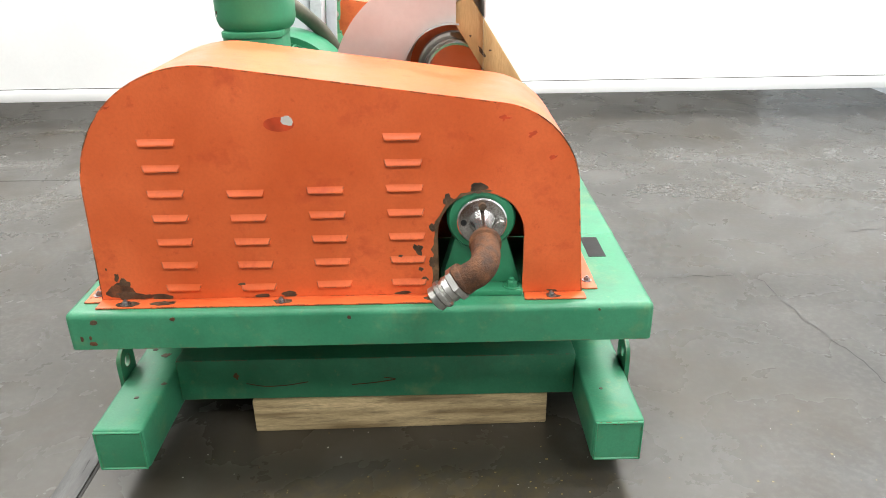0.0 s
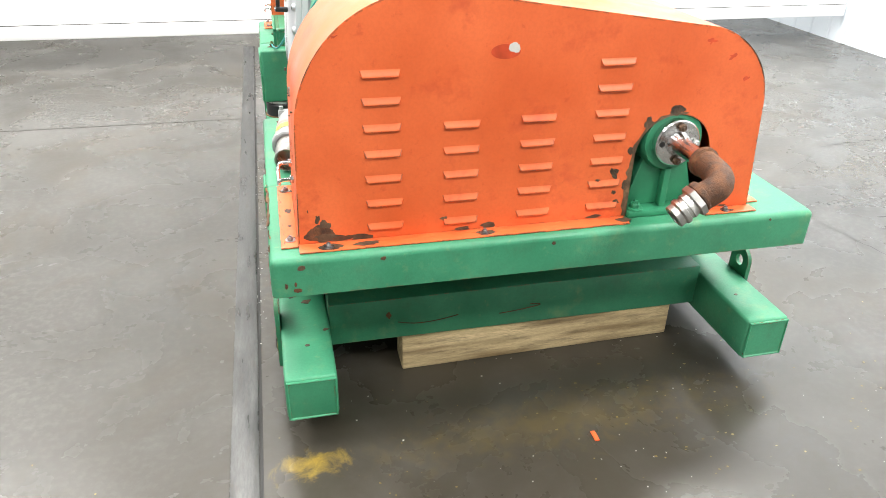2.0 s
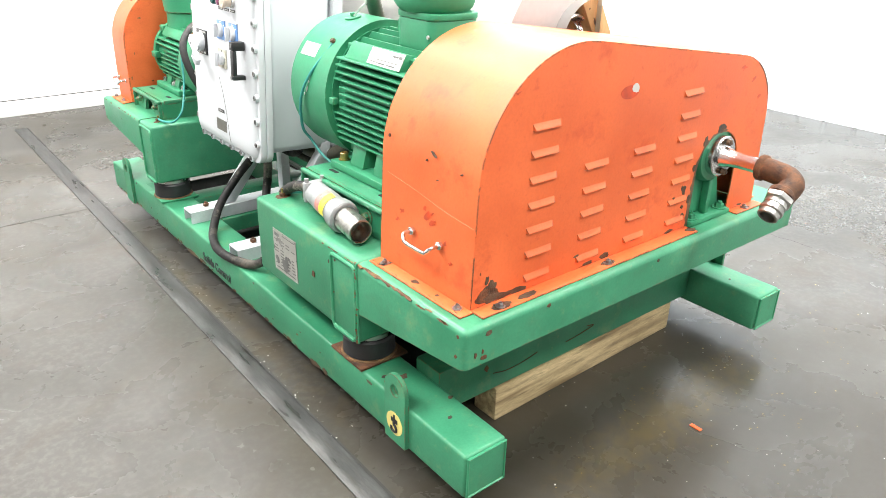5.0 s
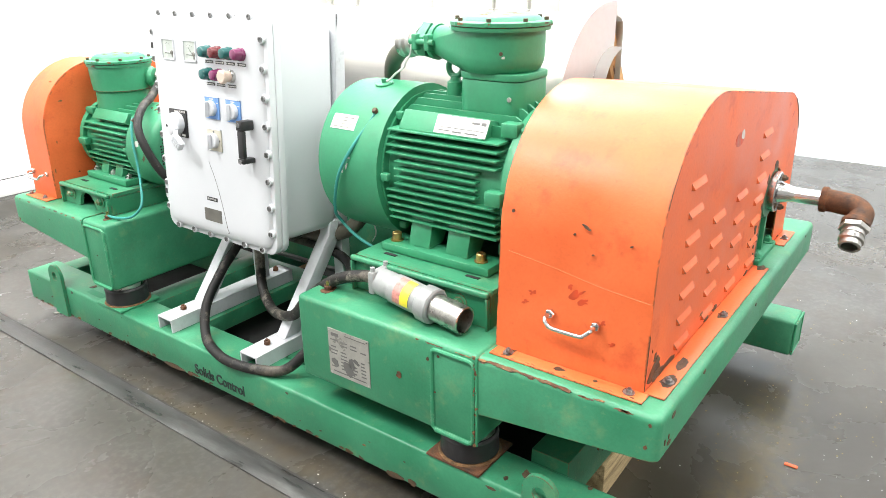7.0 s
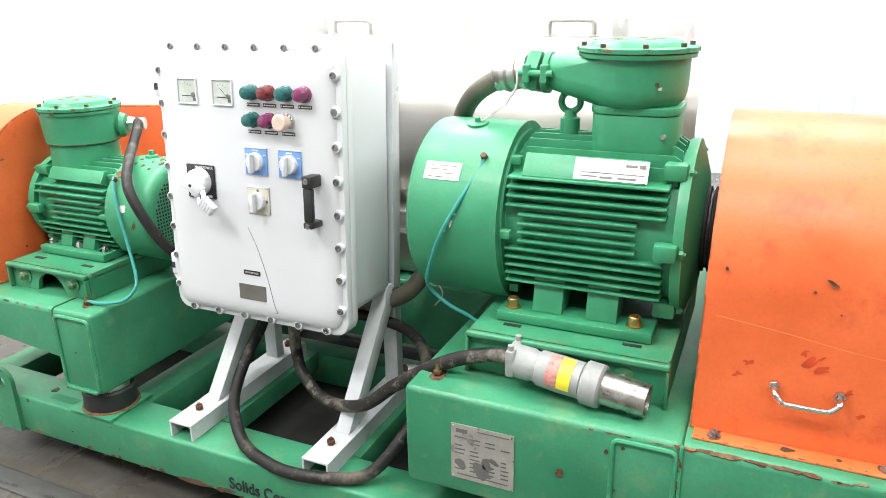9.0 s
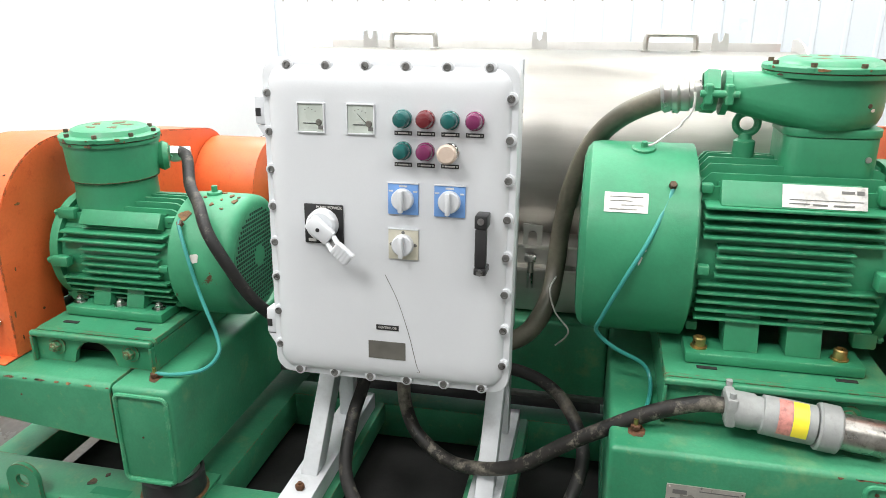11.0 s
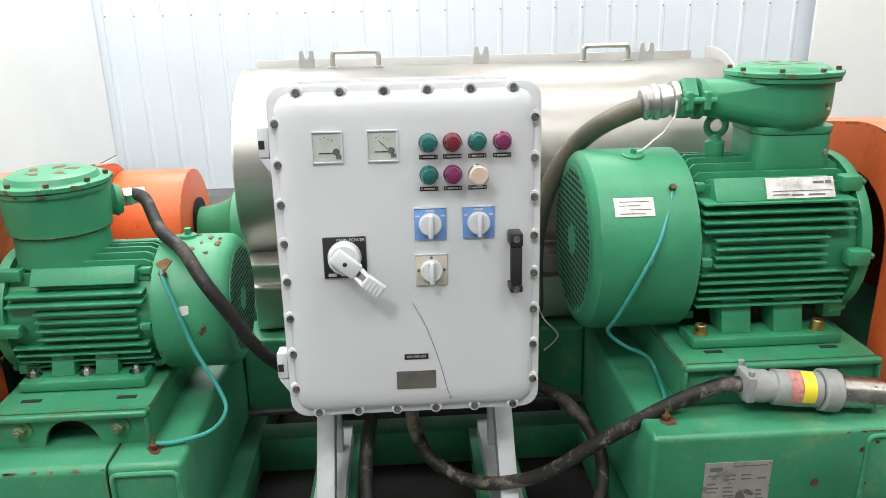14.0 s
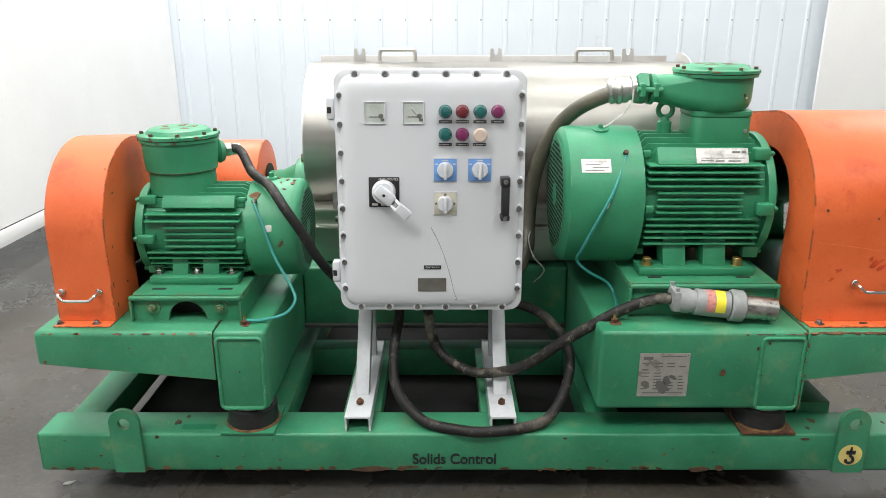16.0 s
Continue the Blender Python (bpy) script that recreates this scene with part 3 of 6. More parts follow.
def platform(y0, y1, ytip, label):
    """A folded tray: its side skirts deepen from the tip to the column at the other end."""
    s = 1 if y1 > y0 else -1
    x0, x1, r = -0.867, 0.478, 0.016
    bm = bmesh.new()
    lo = [(x0, y0, 0.424), (x1, y0, 0.424), (x1, y1, 0.376), (x0, y1, 0.376)]
    hi = [(x0, y0, PT), (x1, y0, PT), (x1, y1, PT), (x0, y1, PT)]
    a, b = [bm.verts.new(p) for p in lo], [bm.verts.new(p) for p in hi]
    bm.faces.new(b)
    for q in (0, 1, 3):
        bm.faces.new((a[q], a[(q + 1) % 4], b[(q + 1) % 4], b[q]))
    bmesh.ops.recalc_face_normals(bm, faces=bm.faces)
    bm.normal_update()
    eds = [e for e in bm.edges if len(e.link_faces) == 2]
    bmesh.ops.bevel(bm, geom=eds, offset=r, segments=4, profile=0.5, affect="EDGES")
    bmesh.ops.solidify(bm, geom=bm.faces[:], thickness=0.006)
    return part("platform", bm, GREEN, frame_, label)


platform(1.485, 1.886, 1, "green folded platform tray with worn edges")
platform(3.955, 3.476, -1, "green folded platform tray with worn edges")
part("cross_box", box(-0.866, 0.477, 1.8863, 2.44, 0.286, PT, 0.012, 3), GREEN, frame_)
part("cross_box", box(-0.866, 0.477, 3.335, 3.4757, 0.286, PT, 0.012, 3), GREEN, frame_)
part("long_beam", box(-0.335, -0.20, 2.441, 3.334, 0.30, PT - 0.004, 0.01, 3), GREEN, frame_)
part("long_beam", box(0.30, 0.435, 2.441, 3.334, 0.30, PT - 0.004, 0.01, 3), GREEN, frame_)
for y0, y1 in ((1.892, 2.012), (3.342, 3.470)):
    rim = [(-0.8672, p[0], p[1]) for p in rounded(y0 + 0.004, y1 - 0.004, 0.291, 0.499, 0.012, 4)]
    part("column_rim", tube(rim + rim[:1], 0.0052, 8, smooth=False), GREEN_CAST, frame_, "raised rim round the column's face")
    part("column_lip", box(-0.8745, -0.8665, y0 + 0.012, y1 - 0.012, 0.2865, 0.2945, 0.0025), GREEN_RUST, frame_)
bm = tube([(-0.866, 1.887, 0.29), (-0.868, 1.886, 0.38), (-0.868, 1.888, 0.50), (-0.863, 1.887, 0.515)], 0.0035, 6)
part("weld_seam", bm, GREEN_RUST, frame_, "partly rusty weld")
rnd = random.Random(62)
for q in range(26):
    patch("edge_wear", (-0.8690, 1.889 + rnd.uniform(-0.004, 0.004), rnd.uniform(0.29, 0.50)), (-1, -0.2, 0), rnd.uniform(0.0022, 0.006), rnd.choice((RUST, RUST_FLAKE, RUST_FLAKE)), frame_, 560 + q, rnd.uniform(0.3, 0.8), 0, 0.003, 0.6)
for q in range(14):
    patch("edge_wear", (-0.862 + rnd.uniform(-0.002, 0.002), rnd.uniform(1.60, 1.90), PT - 0.0055), (-0.6, 0, 0.8), rnd.uniform(0.003, 0.006), rnd.choice((RUST, RUST_FLAKE)), frame_, 600 + q, rnd.uniform(3, 7), 0, 0.0025, 0.6)
rnd = random.Random(61)
for q in range(34):
    yy = rnd.choice((rnd.uniform(1.50, 1.90), rnd.uniform(3.36, 3.94), rnd.uniform(1.88, 2.05)))
    patch("edge_wear", (-0.8663 + 0.003, yy, 0.5085), (-0.7, 0, 0.7), rnd.uniform(0.002, 0.0045), rnd.choice((RUST, RUST_FLAKE, BROWN_CHIP)), frame_, 500 + q, rnd.uniform(1.5, 5), 0, 0.0022, 0.6)
for s, (y0, z0, sz) in enumerate(((2.105, 0.398, 0.012), (2.02, 0.47, 0.006), (1.99, 0.485, 0.005), (2.00, 0.39, 0.003), (1.505, 0.50, 0.005), (1.51, 0.45, 0.006), (3.41, 0.40, 0.003), (3.70, 0.47, 0.003), (3.93, 0.43, 0.006))):
    patch("paint_chip", (-0.8671, y0, z0), (-1, 0, 0), sz, RUST, frame_, 70 + s, 0.9)
for s, (x0, z0, sz, lo) in enumerate(((-0.80, 0.495, 0.009, 1.2), (-0.835, 0.452, 0.009, 0.5), (-0.815, 0.455, 0.008, 0.5), (-0.81, 0.44, 0.006, 2), (-0.62, 0.50, 0.006, 1.3), (-0.22, 0.498, 0.006, 1), (0.35, 0.505, 0.004, 1))):
    patch("paint_chip", (x0, 1.4849, z0), (0, -1, 0), sz, RUST if s else BROWN_CHIP, frame_, 90 + s, lo)
part("cut_out", box(0.375, 0.420, 1.74, 1.865, PT - 0.002, PT + 0.0008, 0.0), DARK, frame_, "dark rectangular opening cut through the platform")
part("beam_strip", box(-0.352, -0.3355, 2.442, 3.333, 0.302, 0.314, 0.001), STRIP, frame_, "thin dull grey strip along the beam")

# maker's plate on the frame
plate = part("maker_plate", box(-0.8682, -0.8664, 2.198, 2.333, 0.327, 0.456), PLATE, frame_, "grey metal maker's plate with small black print")
rnd = random.Random(4)
bm = box(-0.8690, -0.8683, 2.297, 2.322, 0.437, 0.446)
part("maker_mark", bm, INK_GREY, plate)
bm = box(-0.8690, -0.8683, 2.208, 2.276, 0.446, 0.448)
for row in range(9):
    z0 = 0.425 - row * 0.0095
    for c0, c1 in ((2.325, 2.30), (2.292, 2.268), (2.258, 2.235), (2.225, 2.206)):
        if rnd.random() < 0.8:
            bm = box(-0.8690, -0.8683, c1 + rnd.uniform(0, 0.008), c0, z0, z0 + 0.003, bm=bm)
bm = box(-0.8690, -0.8683, 2.21, 2.32, 0.337, 0.3395, bm=bm)
part("printed_lines", bm, INK_GREY, plate)
for s, (y0, z0, sz, tl) in enumerate(((2.265, 0.355, 0.018, 50), (2.255, 0.375, 0.012, 60), (2.312, 0.365, 0.012, 50), (2.24, 0.385, 0.008, 20))):
    patch("smudge", (-0.8691, y0, z0), (-1, 0, 0), sz, INK_GREY, plate, 110 + s, 1.6, -tl, 0.0004)
for y0 in (2.203, 2.328):
    for z0 in (0.332, 0.451):
        part("rivet", turned([(0, 0.002), (0.0012, 0.0015)], (-0.8683, y0, z0), (-1, 0, 0), 8), STEEL, plate)


# ---------------------------------------------------------------- belt covers
def cover_outline(a, notch, left=-0.79, right=0.30, base=0.519):
    """From the base line up one side, round both pulleys, and back; with an arch-shaped notch in the base."""
    (c1x, c1z, r1), (c2x, c2z, r2) = a
    out = [(left - 0.010, base)]
    ang = math.degrees(math.asin(((c1z + r1) - (c2z + r2)) / (c2x - c1x)))
    out += arc(c1x, c1z, r1, 178, 90 - ang * 0.9, 22)
    out += arc(c2x, c2z, r2, 90 - ang * 0.9, 2, 18)
    out += [(right + 0.020, base)]
    if notch:
        nx, nz, nr = notch
        out += [(nx + nr, base)] + arc(nx, nz, nr, 0, 180, 16) + [(nx - nr, base)]
    return out


def belt_cover(origin, yf, yb, sizes, front_notch, back_notch, label, louvres=True):
    s = 1 if yb > yf else -1
    cov = thing("belt_cover", origin, label, "belt cover", "covers over the belts")
    prof = cover_outline(sizes, None)
    bm = bmesh.new()
    p = [bm.verts.new((x, yf, z)) for x, z in prof]
    q = [bm.verts.new((x, yb, z)) for x, z in prof]
    for i in range(len(prof) - 1):
        bm.faces.new((p[i], p[i + 1], q[i + 1], q[i]))
    bmesh.ops.recalc_face_normals(bm, faces=bm.faces)
    bmesh.ops.solidify(bm, geom=bm.faces[:], thickness=0.003)
    part("shell", bm, ORANGE, cov)
    out = cover_outline(sizes, front_notch)
    part("front_plate", prism([(-0.24 + (x + 0.24) * 0.9985, z if z < 0.53 else 0.519 + (z - 0.519) * 0.998) for x, z in out], "y", yf - 0.0004 * s, yf + 0.003 * s), ORANGE, cov)
    bm = prism(cover_outline(sizes, back_notch)[0:], "y", yb - 0.004 * s, yb + 0.001 * s)
    bmesh.ops.triangulate(bm, faces=bm.faces[:])
    for v in bm.verts:
        v.co.x = -0.25 + (v.co.x + 0.25) * 0.996
        v.co.z = 0.519 + (v.co.z - 0.519) * 0.993
    part("back_plate", bm, ORANGE, cov, "orange back plate open round the shaft")
    return cov


SIZE_A = ((-0.51, 0.775, 0.28), (0.10, 0.77, 0.20))
cover = belt_cover((-0.24, 1.71, PT), 1.547, 1.882, SIZE_A, (0.083, 0.673, 0.0975), (-0.49, 0.80, 0.15),
                   "orange sheet-steel belt cover with louvres, rusty at the foot")
for c0, top, rows, miss in ((-0.65, 0.889, 7, ()), (-0.475, 0.772, 5, ()), (-0.30, 0.776, 5, ()), (-0.128, 0.893, 7, ())):
    for r in range(rows):
        z0, w = top - 0.0575 * r, 0.081
        x0 = c0 + 0.0008 * r
        bm = bmesh.new()
        rows_ = [[bm.verts.new((x0 + e, 1.5468 - d, z0 + h)), bm.verts.new((x0 + w - e, 1.5468 - d, z0 + h))]
                 for h, d, e in ((0.015, -0.0002, -0.002), (0.011, 0.0012, 0.0), (0.007, 0.0034, 0.0015), (0.003, 0.0056, 0.003), (0.0005, 0.0068, 0.004), (-0.001, 0.0066, 0.004), (-0.0018, 0.0052, 0.004), (-0.002, -0.0002, 0.001))]
        for p, q in zip(rows_, rows_[1:]):
            bm.faces.new((p[0], p[1], q[1], q[0]))
        for e in (0, 1):
            bm.faces.new([p[e] for p in rows_])
        part("louvre", bm, ORANGE, cover)
# foot flange
part("flange", box(-0.80, -0.02, 1.505, 1.5463, PT + 0.0005, PT + 0.004, 0.001), ORANGE, cover)
part("flange", box(0.183, 0.325, 1.512, 1.5463, PT + 0.0005, PT + 0.004, 0.001), ORANGE, cover)
part("flange", box(-0.838, -0.8005, 1.535, 1.875, PT + 0.0005, PT + 0.004, 0.001), ORANGE, cover)
part("flange", box(0.3225, 0.36, 1.56, 1.875, PT + 0.0005, PT + 0.004, 0.001), ORANGE, cover)
for at in ((-0.736, 1.521), (-0.378, 1.521), (0.245, 1.526), (-0.817, 1.569), (-0.817, 1.84), (0.342, 1.60), (0.342, 1.83)):
    bolt(cover, (*at, PT + 0.0042), (0, 0, 1), 0.0068, SCREW_GREY)
for s, (x0, z0, sz, lo, tl) in enumerate(((-0.745, 0.548, 0.030, 0.8, 0), (-0.755, 0.578, 0.014, 0.5, 0), (-0.66, 0.526, 0.012, 3.4, 0), (-0.36, 0.526, 0.010, 3, 0), (-0.47, 0.556, 0.006, 2, 0), (-0.026, 0.60, 0.020, 0.55, 0),
                                          (-0.060, 0.636, 0.018, 0.8, 20), (-0.025, 0.688, 0.018, 0.7, 0), (0.01, 0.755, 0.016, 1.2, -35), (0.075, 0.780, 0.014, 2.0, 0), (-0.045, 0.56, 0.007, 1.8, 0), (0.25, 0.524, 0.006, 3, 0))):
    patch("bare_patch", (x0, 1.5468, z0), (0, -1, 0), sz, BROWN_CHIP, cover, 140 + s, lo, tl, 0.001, 0.6)
rnd = random.Random(88)
inner = [(-0.0142, 0.522 + q * 0.0125) for q in range(12)] + arc(0.083, 0.673, 0.0972, 180, 75, 14)
outer = [(-0.0142 - rnd.uniform(0.009, 0.017), z) for x, z in inner[:12]]
for q in range(14):
    a = radians(180 - q * 105 / 13)
    w = 0.0975 + rnd.uniform(0.005, 0.015) * (1 - q / 22)
    outer.append((0.083 + w * math.cos(a), 0.673 + w * math.sin(a)))
bm = bmesh.new()
ra, rb_ = [bm.verts.new((x, 1.5459, z)) for x, z in inner], [bm.verts.new((x, 1.5459, z)) for x, z in outer]
for q in range(min(len(inner), len(outer)) - 1):
    bm.faces.new((ra[q], ra[q + 1], rb_[q + 1], rb_[q]))
part("bare_patch", bm, BARE_BROWN, cover, "brown bare band where the paint has worn off", smooth=False)
for s, (y0, sz, lo) in enumerate(((1.84, 0.016, 1.2), (1.72, 0.015, 2.4), (1.575, 0.013, 1.6), (1.64, 0.007, 2))):
    patch("bare_patch", (-0.8155, y0, PT + 0.0041), (0, 0, 1), sz, BROWN_CHIP, cover, 170 + s, 1.0 / lo + 0.4, 0, 0.0005)
for s, (x0, sz, lo) in enumerate(((-0.73, 0.017, 2), (-0.65, 0.012, 3), (-0.375, 0.014, 2), (-0.03, 0.012, 2), (0.25, 0.01, 2))):
    patch("bare_patch", (x0, 1.5225, PT + 0.0041), (0, 0, 1), sz, BROWN_CHIP, cover, 180 + s, lo, 0, 0.0005)
bm = turned([(0, 0.024), (0.0008, 0.024)], (-0.345, 1.5467, 0.93), (0, -1, 0), 28)
for v in bm.verts:
    v.co.x = -0.345 + (v.co.x + 0.345) * 1.35
    v.co.z = 0.93 + (v.co.z - 0.93) * 0.66
part("red_spot", bm, RED_STAIN, cover, "round red mark where a sticker was")
patch("torn_sticker", (-0.327, 1.5456, 0.938), (0, -1, 0), 0.012, WHITE_SPOT, cover, 3, 1.2, -30, 0.0008, 0.3)
for s, (x0, z0, sz) in enumerate(((0.19, 0.90, 0.006), (0.235, 0.845, 0.006), (0.13, 0.935, 0.009), (-0.70, 0.97, 0.005))):
    patch("red_scuff", (x0, 1.5468, z0), (0, -1, 0), sz * 1.3, RED_STAIN, cover, 200 + s, 1.8, 25, 0.0004, 0.95)
for s, (y0, z0, sz, lo, tl) in enumerate(((1.69, 0.826, 0.0035, 3.5, -25), (1.715, 0.807, 0.0028, 1.6, 20), (1.672, 0.775, 0.002, 1.5, 0), (1.60, 0.806, 0.002, 2, 30), (1.852, 0.83, 0.004, 1.2, 60))):
    patch("paint_chip", (-0.7885 if z0 > 0.8 else -0.7925, y0, z0), (-1, 0, 0.2), sz, BROWN_CHIP, cover, 210 + s, lo, tl, 0.0045, 0.7)
for s, (y0, z0, sz, lo, tl) in enumerate(((1.70, 0.685, 0.011, 1.7, 35), (1.715, 0.70, 0.008, 1.6, 60), (1.685, 0.672, 0.008, 2.2, 20), (1.80, 0.665, 0.007, 1.6, 10), (1.815, 0.64, 0.005, 2, 30), (1.64, 0.64, 0.006, 1.5, 50), (1.62, 0.60, 0.006, 1.4, 10))):
    patch("red_scuff", (-0.8004 + 0.038 * (z0 - 0.519), y0, z0), (-1, 0, 0.04), sz * 1.2, RED_STAIN, cover, 215 + s, lo, tl, 0.0004, 0.95)
part("scratch", tube([(-0.7912, 1.86, 0.742), (-0.7917, 1.75, 0.728), (-0.7923, 1.65, 0.712), (-0.7927, 1.552, 0.703)], 0.0006, 6), PALE_SCRATCH, cover, "pale scratch")
# large bare patch at the corner and rust along the foot
for q, (x0, z0, sz, lo) in enumerate(((-0.752, 0.540, 0.024, 1.5), (-0.735, 0.532, 0.018, 2.4), (-0.742, 0.566, 0.014, 0.7), (-0.70, 0.527, 0.009, 3.5), (-0.43, 0.525, 0.006, 4), (-0.10, 0.525, 0.007, 4), (-0.775, 0.60, 0.005, 0.4), (-0.10, 0.62, 0.004, 2), (-0.055, 0.585, 0.006, 1.2))):
    patch("bare_patch", (x0, 1.5465, z0), (0, -1, 0), sz, BROWN_CHIP if q % 3 else RUST, cover, 440 + q, lo, 0, 0.0008 + 0.0001 * q, 0.6)
rnd = random.Random(77)
for q in range(16):
    patch("bare_patch", (-0.836 + rnd.uniform(0, 0.006), rnd.uniform(1.54, 1.87), PT + 0.0036), (-0.3, 0, 1), rnd.uniform(0.003, 0.007), rnd.choice((BROWN_CHIP, RUST)), cover, 460 + q, rnd.uniform(0.15, 0.4), 0, 0.0012, 0.6)


def edge_line(points, r=0.0013):
    return part("worn_edge", tube(points, r, 6, smooth=False), BROWN_CHIP, cover, "dark worn edge of the sheet")


edge_line([(x, 1.5462, z) for x, z in arc(0.10, 0.77, 0.1995, 60, 22, 10)], 0.0010)
edge_line([(x, 1.5462, z) for x, z in arc(-0.51, 0.775, 0.2792, 158, 140, 8)], 0.0007)
edge_line([(-0.7985, 1.5462, 0.523), (-0.7965, 1.5462, 0.58), (-0.7945, 1.5462, 0.64)], 0.0008)


def pull_handle(parent, x, y0, y1, z, out):
    part("pull_handle", tube([(x, y0, z), (x + 0.026 * out, y0, z - 0.001), (x + 0.033 * out, y0 + (y1 - y0) * 0.09, z - 0.010), (x + 0.033 * out, y0 + (y1 - y0) * 0.22, z - 0.016),
                              (x + 0.033 * out, y0 + (y1 - y0) * 0.78, z - 0.016), (x + 0.033 * out, y0 + (y1 - y0) * 0.91, z - 0.010), (x + 0.026 * out, y1, z - 0.001), (x, y1, z)], 0.0045, 10), CHROME, parent, "bright bent-rod handle")
    for yy in (y0, y1):
        part("handle_nut", hexagon((x, yy, z), (out, 0, 0), 0.010, 0.009), CHROME, parent)


pull_handle(cover, -0.797, 1.754, 1.654, 0.632, -1)

SIZE_B = ((-0.56, 0.752, 0.236), (0.08, 0.735, 0.165))
coverb = belt_cover((-0.24, 3.85, PT), 3.910, 3.757, SIZE_B, None, (-0.56, 0.70, 0.075),
                    "orange painted sheet-steel belt cover with rounded top, chipped paint")
part("flange", box(-0.838, -0.8005, 3.757, 3.910, PT + 0.0005, PT + 0.004, 0.001), ORANGE, coverb)
for y0 in (3.80, 3.90):
    bolt(coverb, (-0.82, y0, PT + 0.0042), (0, 0, 1), 0.0068, SCREW_GREY)
pull_handle(coverb, -0.797, 3.89, 3.79, 0.606, -1)
for s, (x0, z0, sz, lo) in enumerate(((-0.785, 0.62, 0.022, 0.25), (-0.775, 0.56, 0.014, 0.4), (-0.72, 0.86, 0.007, 2.5), (-0.74, 0.93, 0.005, 2), (-0.76, 0.72, 0.016, 0.25), (-0.70, 0.60, 0.006, 1.5))):
    patch("bare_patch", (x0, 3.7555, z0), (0, -1, 0), sz * 0.55, RUST if s % 2 else RUST_FLAKE, coverb, 230 + s, lo, 0, 0.001)
# ---------------------------------------------------------------- motor bases
def motor_base(x0, x1, y0, y1, z1, arch, label, bolts):
    b = thing("steel_plinth", ((x0 + x1) / 2, (y0 + y1) / 2, PT), label, "plinth", "plinths under the motors")
    yc = (y0 + y1) / 2
    prof = [(y0, PT + 0.0006), (y0, z1 - 0.012)] + arc(y0 + 0.012, z1 - 0.012, 0.012, 180, 90, 4) + arc(y1 - 0.012, z1 - 0.012, 0.012, 90, 0, 4) + [(y1, PT + 0.0006)]
    if arch:
        prof += [(yc + 0.056, PT + 0.0006)] + arc(yc, PT + 0.004, 0.052, 5, 175, 12) + [(yc - 0.056, PT + 0.0006)]
    bm = prism(prof, "x", x0, x0 + 0.012)
    part("front_plate", bm, GREEN, b, smooth=False)
    part("front_lip", box(x0 - 0.015, x0 - 0.0005, y0, y1, z1 - 0.014, z1 - 0.0002, 0.005, 3), GREEN, b)
    for ya, yb in ((y0, y0 + 0.007), (y1 - 0.007, y1)):
        part("side_lip", box(x0 - 0.014, x0 - 0.0005, ya, yb, PT + 0.0008, z1 - 0.0145, 0.002), GREEN, b)
    part("deck", box(x0 + 0.0125, x1, y0 + 0.002, y1 - 0.002, z1 - 0.016, z1 - 0.001, 0.003), GREEN, b)
    part("side_plate", box(x0 + 0.0125, x1, y0 + 0.002, y0 + 0.012, PT + 0.0006, z1 - 0.0165), GREEN, b)
    part("side_plate", box(x0 + 0.0125, x1, y1 - 0.012, y1 - 0.002, PT + 0.0006, z1 - 0.0165), GREEN, b)
    # near-black block fills the hollow, drawing its shade as colour
    part("shade_fill", box(x0 + 0.06, x1, y0 + 0.013, y1 - 0.013, PT + 0.0006, z1 - 0.0165), DARK, b)
    for y in bolts:
        bolt(b, (x0, y, (PT + z1) / 2 + 0.002), (-1, 0, 0), 0.0125, GREEN)
    for y in bolts:
        part("slot", box(x0 + 0.043, x0 + 0.054, y - 0.022, y + 0.016, z1 - 0.0008, z1 + 0.0004), DARK, b, "dark slotted hole")
    return b


motor_base(-0.748, -0.22, 1.93, 2.345, 0.612, False, "green folded-steel base under the large motor", (2.015, 2.265))
motor_base(-0.788, -0.33, 3.41, 3.715, 0.592, True, "green folded-steel base with an arched cut-out under the small motor", (3.470, 3.655))


